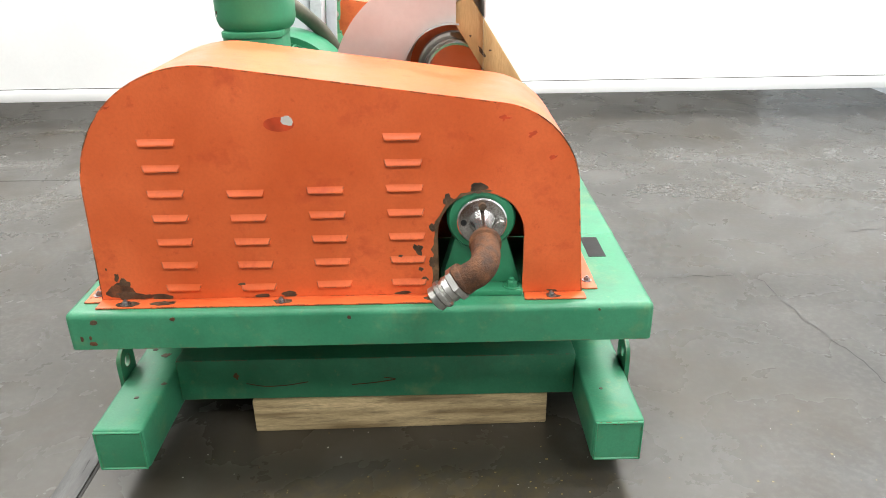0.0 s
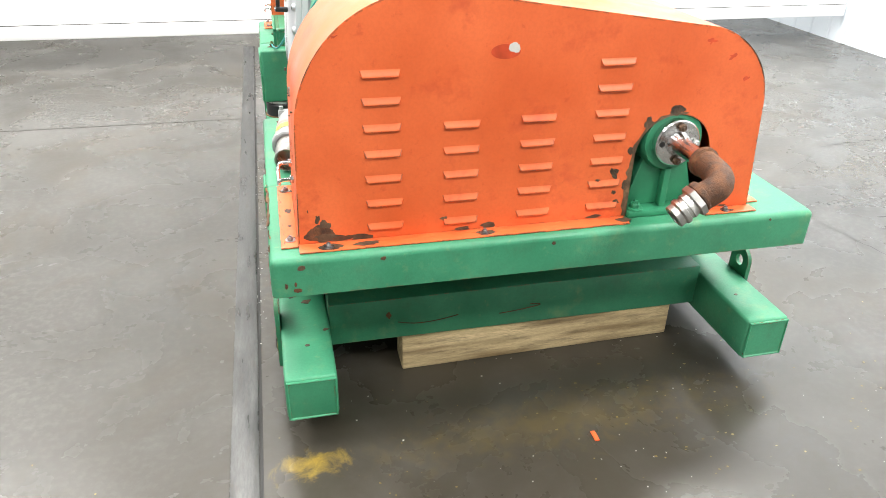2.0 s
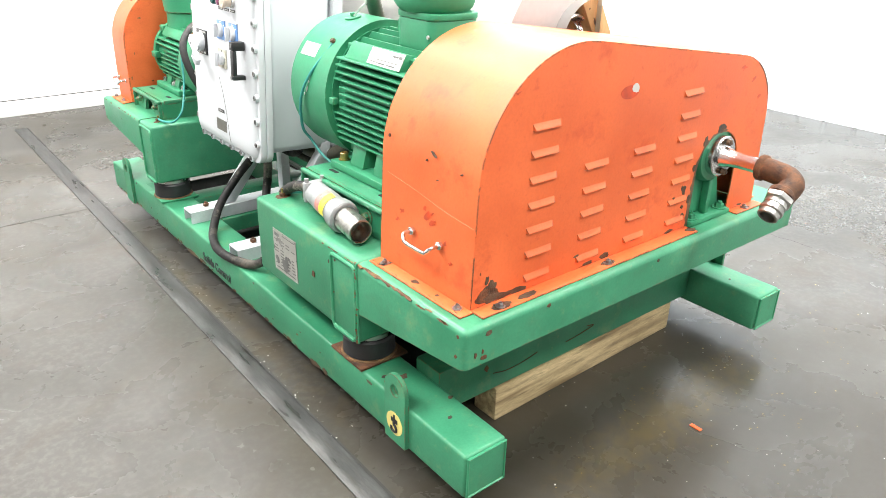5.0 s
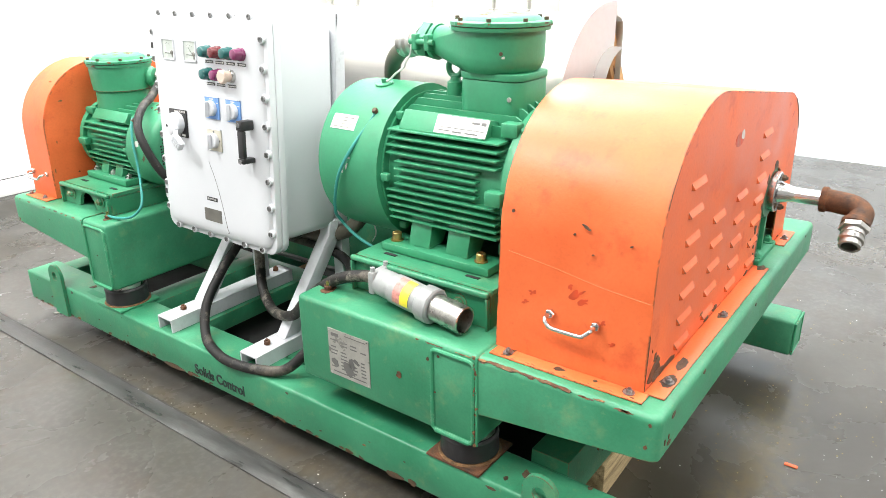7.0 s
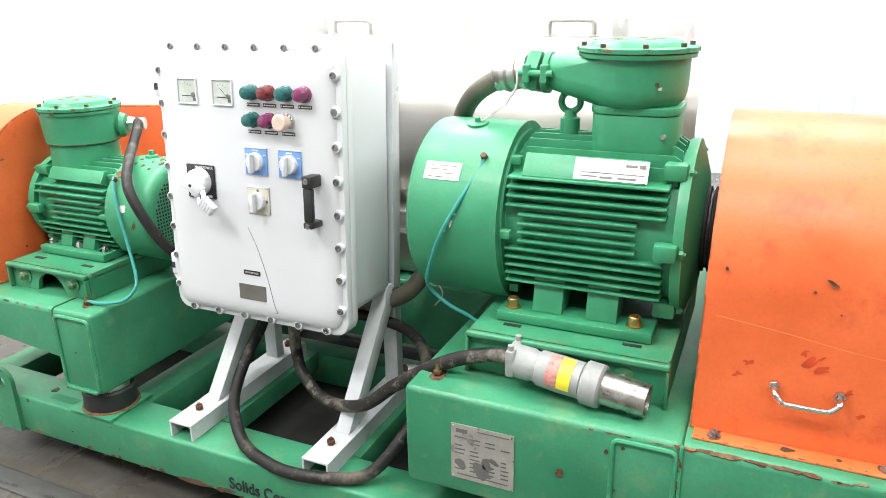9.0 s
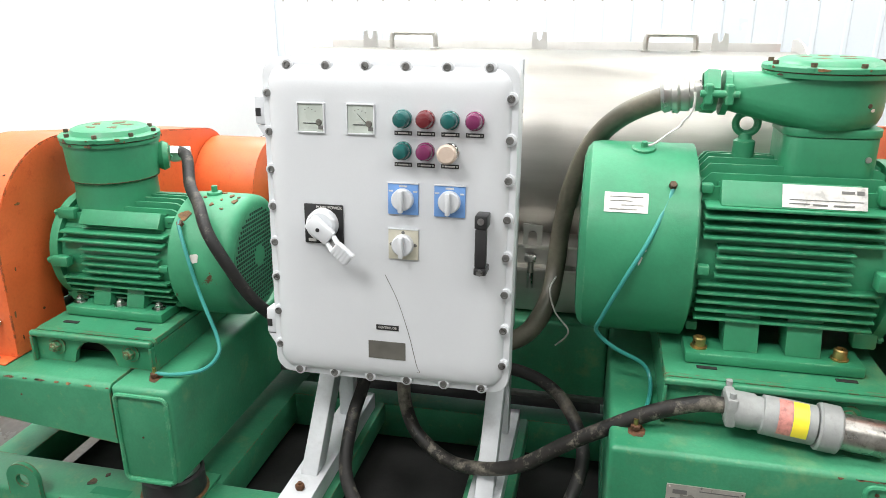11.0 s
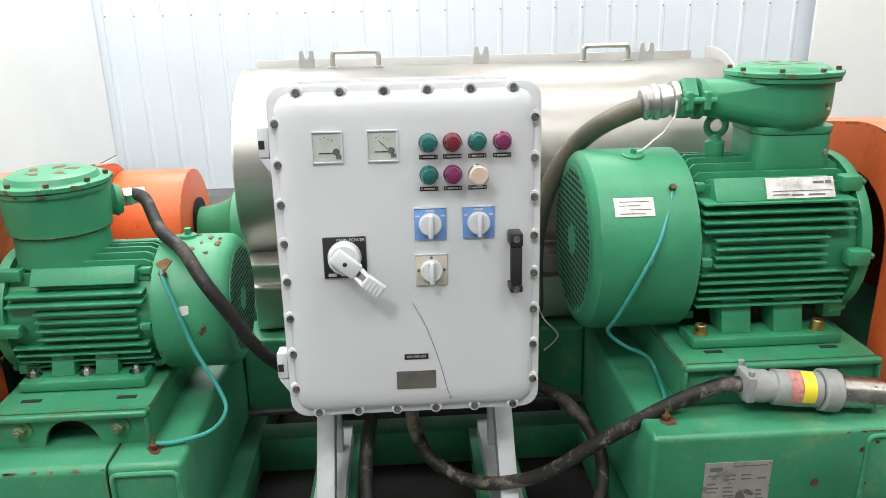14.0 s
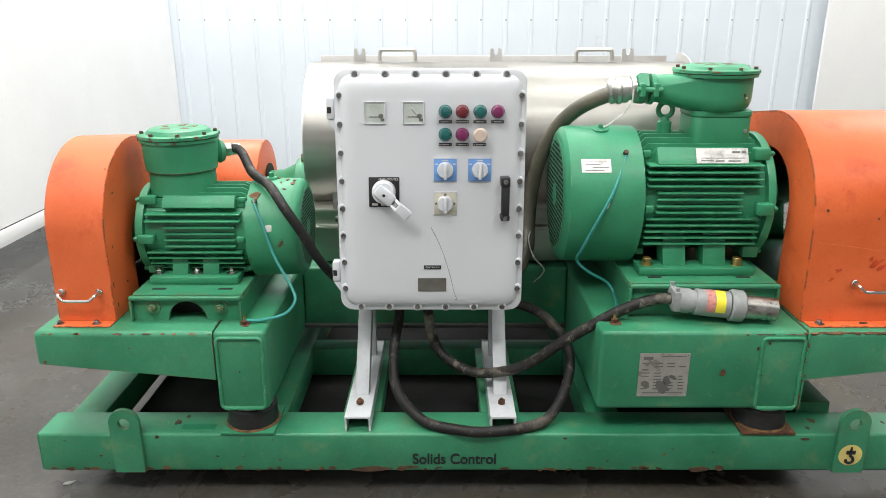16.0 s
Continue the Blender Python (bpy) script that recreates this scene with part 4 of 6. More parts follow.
# ---------------------------------------------------------------- motors
def motor(origin, ax, az, yb0, yb1, cowl0, cowl1, rc, rb, foot, box_at, sizes, label):
    """A finned flameproof motor with its axis along y. The cowl stands at the cowl0 to cowl1 end, the shaft at yb1."""
    m = thing("electric_motor", origin, label, "motor", "motors on the frame")
    L = abs(yb0 - yb1)
    ya, yz = min(yb0, yb1), max(yb0, yb1)
    rcore = rb * 0.855
    d = 1 if yb1 > yb0 else -1
    part("body", turned([(0, rcore), (L, rcore)], (ax, yb0, az), (0, d, 0), 40), GREEN_CAST, m)
    # end shield towards the belt
    part("end_shield", turned([(0, rb * 0.97), (0.008, rb * 0.98), (0.020, rb * 0.98), (0.026, rb * 0.90), (0.042, rb * 0.62), (0.044, rb * 0.3), (0.085, rb * 0.28)], (ax, yb1, az), (0, d, 0), 40), GREEN_CAST, m)
    part("cowl_ring", turned([(0, rb * 0.97), (0.014, rb * 0.97)], (ax, yb0 - d * 0.0, az), (0, -d, 0), 40), GREEN_CAST, m)
    # fan cowl with its pierced end
    W = abs(cowl1 - cowl0)
    part("fan_cowl", turned([(0, rc - 0.004), (0, rc), (0.004, rc), (W - 0.030, rc), (W - 0.014, rc * 0.985), (W - 0.004, rc * 0.93), (W, rc * 0.86)], (ax, cowl0, az), (0, -d, 0), 56, cap=True), GREEN_RUST if rc < 0.17 else GREEN_CAST, m)
    grille = part("grille", turned([(0, rc * 0.84), (0.001, rc * 0.84)], (ax, cowl1 - d * 0.0006, az), (0, -d, 0), 40), GREEN_CAST, m, "pierced end grille")
    bm = None
    step = rc * 0.068
    for iu in range(-12, 13):
        for iv in range(-12, 13):
            u, v = iu * step, iv * step
            if rc * 0.18 < math.hypot(u, v) < rc * 0.78:
                bm = box(ax + u - step * 0.30, ax + u + step * 0.30, cowl1 - d * 0.0022 - 0.0003, cowl1 - d * 0.0022 + 0.0003, az + v - step * 0.30, az + v + step * 0.30, bm=bm)
    part("perforation", bm, DARK, grille, "rows of dark holes", smooth=False)
    # cooling fins: level ones on the sides, upright ones on top
    n = 13 if rb > 0.17 else 11
    pitch = 0.0186 if rb > 0.17 else rb * 1.46 / n
    low = -0.107 if rb > 0.17 else -rb * 0.84
    for side in (-1, 1):
        for i in range(n):
            h = low + i * pitch
            reach = min(math.sqrt(max(rb * rb * 1.06 - h * h, 0)), rb * 0.97)
            if rb > 0.17:
                reach = rb * (0.965 - 0.18 * (h / rb) ** 2)
            inner = math.sqrt(max(rcore * rcore - h * h, 0)) * 0.9
            short = 5 <= i <= 8
            lo_end, hi_end = (0.20, 0.10) if d < 0 else (0.10, 0.20)
            a0, a1 = (ya + L * lo_end, yz - L * hi_end) if short else (ya + L * 0.045, yz - L * 0.02)
            bm = bmesh.new()
            xi, xo = ax + side * inner, ax + side * reach
            prof = [(xi, az + h - pitch * 0.22), (xo, az + h - pitch * 0.13), (xo, az + h + pitch * 0.13), (xi, az + h + pitch * 0.22)]
            part("fin", prism(prof, "y", a0, a1, bevel=0.0012), GREEN_CAST, m)
        a0, a1 = (ya + L * 0.19, yz - L * 0.10) if d < 0 else (ya + L * 0.10, yz - L * 0.19)
        prof = [(ax + side * rb * 0.47, az + rb * 0.79), (ax + side * rb * 0.69, az + rb * 0.855), (ax + side * rb * 0.845, az + rb * 0.63), (ax + side * rb * 0.60, az + rb * 0.52)]
        part("plate_pad", prism(prof, "y", a0, a1, bevel=0.002), GREEN_CAST, m)
    nt = 9
    for i in range(nt):
        u = (i - (nt - 1) / 2) * rb * 0.155
        top = math.sqrt(rb * rb * 0.98 - u * u)
        prof = [(ya + 0.006, az + rcore * 0.7), (yz - 0.004, az + rcore * 0.7), (yz - 0.004 - 0.0, az + top * 0.90), (yz - 0.02, az + top), (ya + 0.02, az + top), (ya + 0.006, az + top * 0.95)]
        part("fin", prism(prof, "x", ax + u - 0.003, ax + u + 0.003), GREEN_CAST, m, smooth=False)
    # tie-bolt lugs round the two ends
    for yy, dd in ((yb1, -d), (yb0, d)):
        for ang in (50, 130, 0, 180, -50, 230):
            c = Vector((ax + rb * 0.98 * math.cos(radians(ang)), yy + d * (0.012 if dd == -d else 0.0), az + rb * 0.98 * math.sin(radians(ang))))
            w, ln = (rb * 0.09, 0.045) if yy == yb1 else (rb * 0.05, 0.022)
            part("bolt_lug", box(c.x - w, c.x + w, min(c.y, c.y + dd * ln), max(c.y, c.y + dd * ln), c.z - w, c.z + w, w * 0.35), GREEN_CAST, m)
            if yy == yb1:
                bolt(m, (c.x, c.y + d * 0.001, c.z), (0, d, 0), 0.008, GREEN_CAST, washer=False)
    # feet
    fx, fz, f0, f1, bolts = foot
    for side in (-1, 1):
        xf = ax + side * (ax - fx)
        part("foot", box(min(xf - 0.035, xf + 0.045), max(xf - 0.035, xf + 0.045), f0, f1, fz, fz + 0.022, 0.004), GREEN_CAST, m)
        for yy in (f0 + (f1 - f0) * 0.33, f0 + (f1 - f0) * 0.68):
            prof = [(xf - side * 0.05, fz + 0.0225), (xf + side * 0.012, fz + 0.0225), (ax + side * rcore * 0.92, az - rb * 0.38), (ax + side * rcore * 0.5, az - rb * 0.6)]
            part("foot_web", prism(prof, "y", yy - 0.032 * rb / 0.19, yy + 0.032 * rb / 0.19, bevel=0.002), GREEN_CAST, m)
        if side < 0:
            for yy in bolts:
                if rb > 0.17:
                    part("bolt", turned([(0, 0.0165), (0.003, 0.0165), (0.0032, 0.0125), (0.020, 0.0125), (0.022, 0.0105), (0.0222, 0.0075), (0.014, 0.007)], (xf - 0.004, yy, fz + 0.0222), (0, 0, 1), 16), BRASSY, m, "yellow zinc socket-head bolt")
                else:
                    bolt(m, (xf - 0.004, yy, fz + 0.0222), (0, 0, 1), 0.013 * rb / 0.19, STEEL)
    # terminal box
    bx, by, z0, z1, z2, z3, r = box_at
    if rb > 0.17:
        nb = by - 0.012
        part("terminal_neck", prism(rounded(bx - 0.078, bx + 0.078, nb - 0.086, nb + 0.086, 0.038), "z", z0 - 0.02, z1 - 0.0125, bevel=0.003), GREEN_CAST, m, "square neck with rounded corners")
        part("neck_flange", prism(rounded(bx - 0.0805, bx + 0.0805, nb - 0.0885, nb + 0.0885, 0.040), "z", z1 - 0.012, z1 + 0.004, bevel=0.002), GREEN_CAST, m)
        part("neck_foot", prism(rounded(bx - 0.083, bx + 0.083, nb - 0.092, nb + 0.092, 0.042), "z", z0 - 0.02, z0 + 0.006, bevel=0.004), GREEN_CAST, m)
        part("neck_screw", turned([(0, 0.006), (0.003, 0.005)], (bx - 0.078, nb - 0.062, z0 + 0.050), (-1, 0, 0), 12), STEEL, m)
        # the box runs out into the cable entry in one cast form
        bm = bmesh.new()
        for zz, rr_ in ((z1 + 0.0025, r * 0.78), (z1 + 0.012, r * 0.87), (z1 + 0.026, r * 0.92), (z1 + 0.04, r * 0.935), (z2, r * 0.94)):
            for q in range(48):
                bm.verts.new((bx + rr_ * math.cos(q * math.tau / 48), by + rr_ * math.sin(q * math.tau / 48), zz))
        for yy, rr_ in ((by + 0.165, 0.039), (by + 0.176, 0.037)):
            for q in range(32):
                bm.verts.new((bx + rr_ * math.cos(q * math.tau / 32), yy, z1 + 0.061 + rr_ * math.sin(q * math.tau / 32)))
        hull = bmesh.ops.convex_hull(bm, input=bm.verts[:])
        bmesh.ops.delete(bm, geom=[g for g in hull["geom_interior"] if isinstance(g, bmesh.types.BMVert)], context="VERTS")
        tb = part("terminal_box", bm, GREEN_CAST, m, "cast box drawn out into the cable entry")
        part("box_screw", turned([(0, 0.0045), (0.002, 0.004)], (bx - r * 0.79, by - r * 0.50, z1 + 0.050), (-0.84, -0.54, 0), 12), BROWN_CHIP, tb)
        for e, sz in ((-0.006, 0.004), (0.010, 0.003)):
            patch("paint_chip", (bx - r * 0.785, by - r * 0.52 + e * 0.6, z1 + 0.042), (-0.84, -0.54, 0), sz, WHITE_SPOT, tb, 33, 1.5, 30, 0.0012)
    else:
        part("terminal_neck", turned([(0, r * 0.90), (z1 - z0 - 0.004, r * 0.88), (z1 - z0, r * 0.94)], (bx, by, z0), (0, 0, 1), 40), GREEN_CAST, m)
        part("terminal_box", turned([(0, r * 0.90), (0.003, r * 0.95), (0.010, r * 0.95), (0.022, r * 0.97), (z2 - z1 - 0.002, r), (z2 - z1, r)], (bx, by, z1), (0, 0, 1), 48), GREEN_CAST, m)
        part("seam_rust", turned([(0, r * 0.952), (0.0015, r * 0.952)], (bx, by, z1 + 0.002), (0, 0, 1), 40), RUST_FLAKE, m)
    hl = z3 - z2
    bm = turned([(0, r * 1.04), (0.008, r * 1.05), (0.0085, r * 1.03), (0.0105, r * 1.03), (0.011, r * 1.065), (0.019, r * 1.065), (0.0205, r * 1.04), (0.0215, r * 0.86), (hl - 0.004, r * 0.80), (hl, r * 0.70)], (bx, by, z2 + 0.0004), (0, 0, 1), 48)
    for q in range(8):
        a = q * math.tau / 8 + 0.3
        turned([(0, 0.014), (0.0082, 0.014), (0.009, 0.012)], (bx + r * 0.955 * math.cos(a), by + r * 0.955 * math.sin(a), z2 + 0.0125), (0, 0, 1), 14, bm)
    lid = part("terminal_lid", bm, GREEN_RUST, m, "round green lid with rust round its rim")
    part("rim_rust", turned([(0, r * 1.036), (0.0014, r * 1.036)], (bx, by, z2 + 0.0093), (0, 0, 1), 48), RUST, lid)
    for q in range(8):
        a = q * math.tau / 8 + 0.3
        part("lid_bolt", turned([(0, 0.0055), (0.0075, 0.0055)], (bx + r * 0.955 * math.cos(a), by + r * 0.955 * math.sin(a), z2 + 0.0215), (0, 0, 1), 10), BROWN_CHIP, lid)
    rndl = random.Random(int(by * 100))
    for q in range(26):
        a = rndl.uniform(0, math.tau)
        rr_ = r * 1.066
        patch("rust_patch", (bx + rr_ * math.cos(a), by + rr_ * math.sin(a), z2 + rndl.choice((0.006, 0.0125, 0.018))), (math.cos(a), math.sin(a), 0), rndl.uniform(0.002, 0.0045), rndl.choice((RUST, RUST_FLAKE, BROWN_CHIP)), lid, 900 + q, rndl.uniform(1, 3.5), 0, 0.0012, 0.6)
    for sd in range(5):
        a = sd * 1.3
        patch("rust_patch", (bx + r * 0.4 * math.cos(a), by + r * 0.4 * math.sin(a), z3 + 0.0004), (0, 0, 1), r * 0.15, RUST_FLAKE, lid, 250 + sd, 1.6, 20 * sd, 0.0004, 0.8)
    return m


BRASSY = material("yellow_zinc_bolt", (0.50, 0.36, 0.14), 0.4, 0.9, vary=0.3, scale=60)
motor_a = motor((-0.49, 2.1, 0.612), -0.49, 0.805, 2.292, 1.95, 2.298, 2.515, 0.203, 0.190, (-0.652, 0.6125, 1.970, 2.296, (2.268, 2.010)),
                (-0.49, 2.070, 0.955, 1.056, 1.152, 1.185, 0.112), None, "large green finned electric motor with a round terminal box")
motor_b = motor((-0.56, 3.56, 0.592), -0.56, 0.722, 3.415, 3.70, 3.41, 3.262, 0.143, 0.135, (-0.672, 0.5925, 3.44, 3.69, (3.465, 3.565, 3.672)),
                (-0.555, 3.617, 0.83, 0.895, 0.978, 1.014, 0.104), None, "smaller green finned electric motor with a rusty-lidded terminal box")

# cable entry, eye bolt, plates of the large motor
bm = turned([(0, 0.044), (0.012, 0.044)], (-0.49, 2.247, 1.1145), (0, 1, 0.06), 28)
hexagon((-0.49, 2.268, 1.1155), (0, 1, 0.06), 0.046, 0.030, bm)
for yy in (2.250, 2.288):
    box(-0.546, -0.470, yy - 0.008, yy + 0.008, 1.096, 1.136, 0.004, bm=bm)
rod((-0.539, 2.232, 1.117), (-0.539, 2.304, 1.117), 0.007, bm=bm)
part("entry_nut", bm, GREEN_CAST, motor_a, smooth=False)
bm = turned([(-0.03, 0.021), (0.018, 0.021), (0.022, 0.014), (0.034, 0.011)], (-0.486, 2.203, 1.002), (0, 0, 1), 18)
ring = [(-0.486, 2.203 + 0.021 * math.sin(a), 1.055 + 0.021 * math.cos(a)) for a in [k * math.tau / 20 + math.pi for k in range(21)]]
tube(ring, 0.0075, 10, bm, smooth=False)
part("eye_bolt", bm, GREEN_CAST, motor_a, "green lifting eye bolt")
part("cowl_cap", turned([(0, 0.024), (0.004, 0.024), (0.0055, 0.022), (0.006, 0.007), (0.016, 0.006)], (-0.53, 2.40, 1.003), (-0.2, 0, 1), 20), GREEN_CAST, motor_a)
pl = part("rating_plate", box(-0.6495, -0.647, 2.008, 2.152, 0.928, 0.966), PLATE_WHITE, motor_a, "white metal rating plate, worn")
for v in pl.data.vertices:
    v.co.x += (v.co.z - 0.34) * 0.55 + 0.013
bm = None
rnd = random.Random(9)
for row, (y0, y1, zz, hh) in enumerate(((2.014, 2.026, 0.954, 0.006), (2.030, 2.052, 0.955, 0.004), (2.075, 2.10, 0.933, 0.0025), (2.03, 2.065, 0.933, 0.0025), (2.105, 2.14, 0.9345, 0.0015), (2.015, 2.14, 0.9415, 0.0008))):
    bm = box(-0.6508, -0.6497, y0, y1, zz, zz + hh, bm=bm)
pr = part("printed_lines", bm, INK_GREY, pl)
for v in pr.data.vertices:
    v.co.x += (v.co.z - 0.34) * 0.55 + 0.013
bm = bmesh.new()
rows_ = []
for k2 in range(6):
    a = radians(139 + k2 * 2.3)
    rows_.append([bm.verts.new((-0.49 + 0.2042 * math.cos(a), yy, 0.805 + 0.2042 * math.sin(a))) for yy in (2.39, 2.472)])
for p, q in zip(rows_, rows_[1:]):
    bm.faces.new((p[0], p[1], q[1], q[0]))
part("cowl_label", bm, PLATE_WHITE, motor_a, "small white label on the fan cowl")

bm = None
for q, (y0, y1) in enumerate(((2.40, 2.462), (2.42, 2.462), (2.398, 2.44), (2.41, 2.462))):
    a = radians(141.5 + q * 2.4)
    bm = box(-0.49 + 0.2046 * math.cos(a) - 0.0006, -0.49 + 0.2046 * math.cos(a) + 0.0004, y0, y1, 0.805 + 0.2046 * math.sin(a) - 0.0007, 0.805 + 0.2046 * math.sin(a) + 0.0007, bm=bm)
part("label_print", bm, PLATE, motor_a)

part("pulley", turned([(0, 0.05), (0.002, 0.088), (0.008, 0.09), (0.010, 0.082), (0.014, 0.082), (0.016, 0.09), (0.022, 0.088)], (-0.49, 1.908, 0.805), (0, -1, 0), 36), RUBBER, motor_a, "dark belt pulley on the shaft")

motor_a.location.y += 0.007      # the large motor stands a little along its slots

# small motor's gland
bm = turned([(0, 0.036), (0.05, 0.03), (0.065, 0.026)], (-0.52, 3.585, 0.935), (1, -0.25, 0.05), 20)
part("cable_entry", bm, GREEN_RUST, motor_b)
bm = turned([(0, 0.03), (0.012, 0.036), (0.024, 0.03)], (-0.50, 3.535, 0.935), (0.55, -1, 0.0), 16)
box(-0.53, -0.46, 3.525, 3.545, 0.915, 0.955, 0.003, bm=bm)
part("entry_clamp", bm, GREEN_RUST, motor_b)
bm = hexagon((-0.48, 3.512, 0.936), (0.5, -1, 0.0), 0.021, 0.02)
turned([(0, 0.017), (0.025, 0.017)], (-0.47, 3.495, 0.936), (0.5, -1, 0), 12, bm)
part("gland", bm, STEEL, motor_b, "bright metal cable gland")
part("cowl_cap", turned([(0, 0.018), (0.006, 0.017), (0.007, 0.007), (0.02, 0.007)], (-0.56, 3.36, 0.864), (0, 0, 1), 18), GREEN_RUST, motor_b)
for s, (a, yy, sz) in enumerate(((128, 3.388, 0.026), (112, 3.34, 0.010), (100, 3.37, 0.010), (95, 3.31, 0.013), (106, 3.29, 0.012), (103, 3.325, 0.007), (117, 3.31, 0.007), (97, 3.29, 0.008), (110, 3.37, 0.007), (86, 3.34, 0.012))):
    nx, nz = math.cos(radians(a)), math.sin(radians(a))
    patch("rust_patch", (-0.56 + 0.1425 * nx, yy, 0.722 + 0.1425 * nz), (nx, 0, nz), sz * 0.62, RUST_FLAKE, motor_b, 270 + s, 1.4, 0, 0.0022, 0.6)
patch("scratch", (-0.6985, 3.345, 0.755), (-0.95, 0, 0.22), 0.012, WHITE_SPOT, motor_b, 290, 1.2, 30, 0.0015, 0.5)

# ---------------------------------------------------------------- control cabinet
cab = thing("control_cabinet", (-0.745, 2.893, 0.53), "white flameproof control cabinet with gauges, buttons and rotary switches", "control cabinet", rot=(0, radians(3.3), 0))
part("body", box(-0.700, -0.475, 2.672, 3.117, 0.553, 1.160, 0.025, 4), WHITE_PAINT, cab)
part("body_flange", prism(rounded(2.642, 3.146, 0.530, 1.187, 0.035), "x", -0.722, -0.7005, bevel=0.002), WHITE_PAINT, cab)
lid = part("lid", prism(rounded(2.642, 3.146, 0.530, 1.187, 0.035), "x", -0.745, -0.7225, bevel=0.004), WHITE_PAINT, cab, "thick cast lid held by screws")
bm = bmesh.new()
loops = []
for xx, ins in ((-0.7448, 0.0135), (-0.7495, 0.0150), (-0.7545, 0.0195), (-0.7595, 0.028), (-0.7633, 0.040), (-0.7653, 0.053), (-0.766, 0.066)):
    loops.append([bm.verts.new((xx, p[0], p[1])) for p in rounded(2.642 + ins, 3.146 - ins, 0.530 + ins, 1.187 - ins, 0.036, 6)])
for a, b in zip(loops, loops[1:]):
    for q in range(len(a)):
        bm.faces.new((a[q], a[(q + 1) % len(a)], b[(q + 1) % len(b)], b[q]))
bm.faces.new(loops[-1])
part("raised_panel", bm, WHITE_PAINT, lid)


def lid_screw(y, z):
    s = part("screw_boss", turned([(0, 0.0125), (0.009, 0.0115), (0.0095, 0.0085)], (-0.745, y, z), (-1, 0, 0), 18), WHITE_PAINT, lid)
    part("screw", turned([(0, 0.0075), (0.004, 0.0075), (0.0043, 0.0045), (0.002, 0.004)], (-0.7530, y, z), (-1, 0, 0), 14), SCREW_GREY, lid, "grey socket screw")


for q in range(6):
    lid_screw(3.089 - q * 0.0785, 1.174)
    lid_screw(3.089 - q * 0.0785, 0.543)
for q in range(8):
    lid_screw(3.131, 1.120 - q * 0.0748)
    lid_screw(2.656, 1.120 - q * 0.0748)
FX = -0.7661


def front(u0, u1, v0, v1, d0, d1, bev=0.0):
    return box(FX - d1, FX - d0, min(u0, u1), max(u0, u1), v0, v1, bev)


for y0, sweep in ((3.038, 0), (2.938, 45)):
    g = part("gauge", front(y0 - 0.0255, y0 + 0.0255, 1.0505, 1.1025, 0.0002, 0.0012), GAUGE, lid, "square panel gauge behind glass")
    bm = front(y0 - 0.0285, y0 - 0.0256, 1.0475, 1.1055, 0.0001, 0.0042, 0.0008)
    for u0, u1, v0, v1 in ((y0 + 0.0256, y0 + 0.0285, 1.0475, 1.1055), (y0 - 0.0255, y0 + 0.0255, 1.0475, 1.0504), (y0 - 0.0255, y0 + 0.0255, 1.1026, 1.1055)):
        bm = join(bm, front(u0, u1, v0, v1, 0.0001, 0.0042, 0.0008))
    part("gauge_frame", bm, WHITE_PAINT, g, smooth=False)
    p0 = Vector((FX - 0.0018, y0 - 0.014, 1.066))
    for a in ((0,), (0, 45))[sweep > 0]:
        part("needle", rod(p0, p0 + Vector((0, 0.029 * math.cos(radians(a)), 0.029 * math.sin(radians(a)))), 0.0009 if a == 0 else 0.0006, seg=6), INK, g)
    part("needle_hub", turned([(0, 0.0065), (0.0015, 0.0055)], (FX - 0.0013, y0 - 0.016, 1.068), (-1, 0, 0), 14), PLATE_DARK, g)
    part("needle_stop", front(y0 - 0.0245, y0 - 0.015, 1.055, 1.062, 0.0013, 0.0022), INK_GREY, g)
    bm = None
    for q in range(4):
        bm = join(bm, front(y0 + 0.010 - q * 0.007, y0 + 0.0125 - q * 0.007, 1.094 - 0.003 * abs(q - 1), 1.0955 - 0.003 * abs(q - 1), 0.0013, 0.0016))
    part("scale_mark", bm, INK_GREY, g)
BY = (2.855, 2.811, 2.765, 2.719)
for row, (zz, caps) in enumerate(((1.080, (TEAL_CAP, RED_CAP, TEAL_CAP, PURPLE_CAP)), (1.021, (TEAL_CAP, PURPLE_CAP, CREAM_CAP)))):
    for y0, cap in zip(BY, caps):
        big = cap is CREAM_CAP
        b = part("push_button", turned([(0, 0.0175), (0.008, 0.0175), (0.010, 0.0160)], (FX, y0, zz), (-1, 0, 0), 28), STEEL if big else cap, lid, "round push button")
        part("button_cap", turned([(0, 0.0155), (0.014, 0.0150), (0.020, 0.0125), (0.022, 0.007)], (FX - 0.0101, y0, zz), (-1, 0, 0), 28) if not big else
             turned([(0, 0.014), (0.016, 0.014), (0.017, 0.0185), (0.024, 0.0185), (0.027, 0.015)], (FX - 0.0101, y0, zz), (-1, 0, 0), 28), cap, b)
        t = part("button_label", front(y0 - 0.017, y0 + 0.017, zz - 0.0305, zz - 0.0225, 0, 0.0012), BLACK, lid, "small black label strip")
        part("label_print", front(y0 - 0.010, y0 + 0.010, zz - 0.028, zz - 0.0252, 0.0013, 0.0016), PLATE_WHITE, t)
        for e in (-0.0135, 0.0135):
            part("label_rivet", turned([(0, 0.0022), (0.0012, 0.0016)], (FX - 0.0012, y0 + e, zz - 0.0265), (-1, 0, 0), 8), STEEL, t)


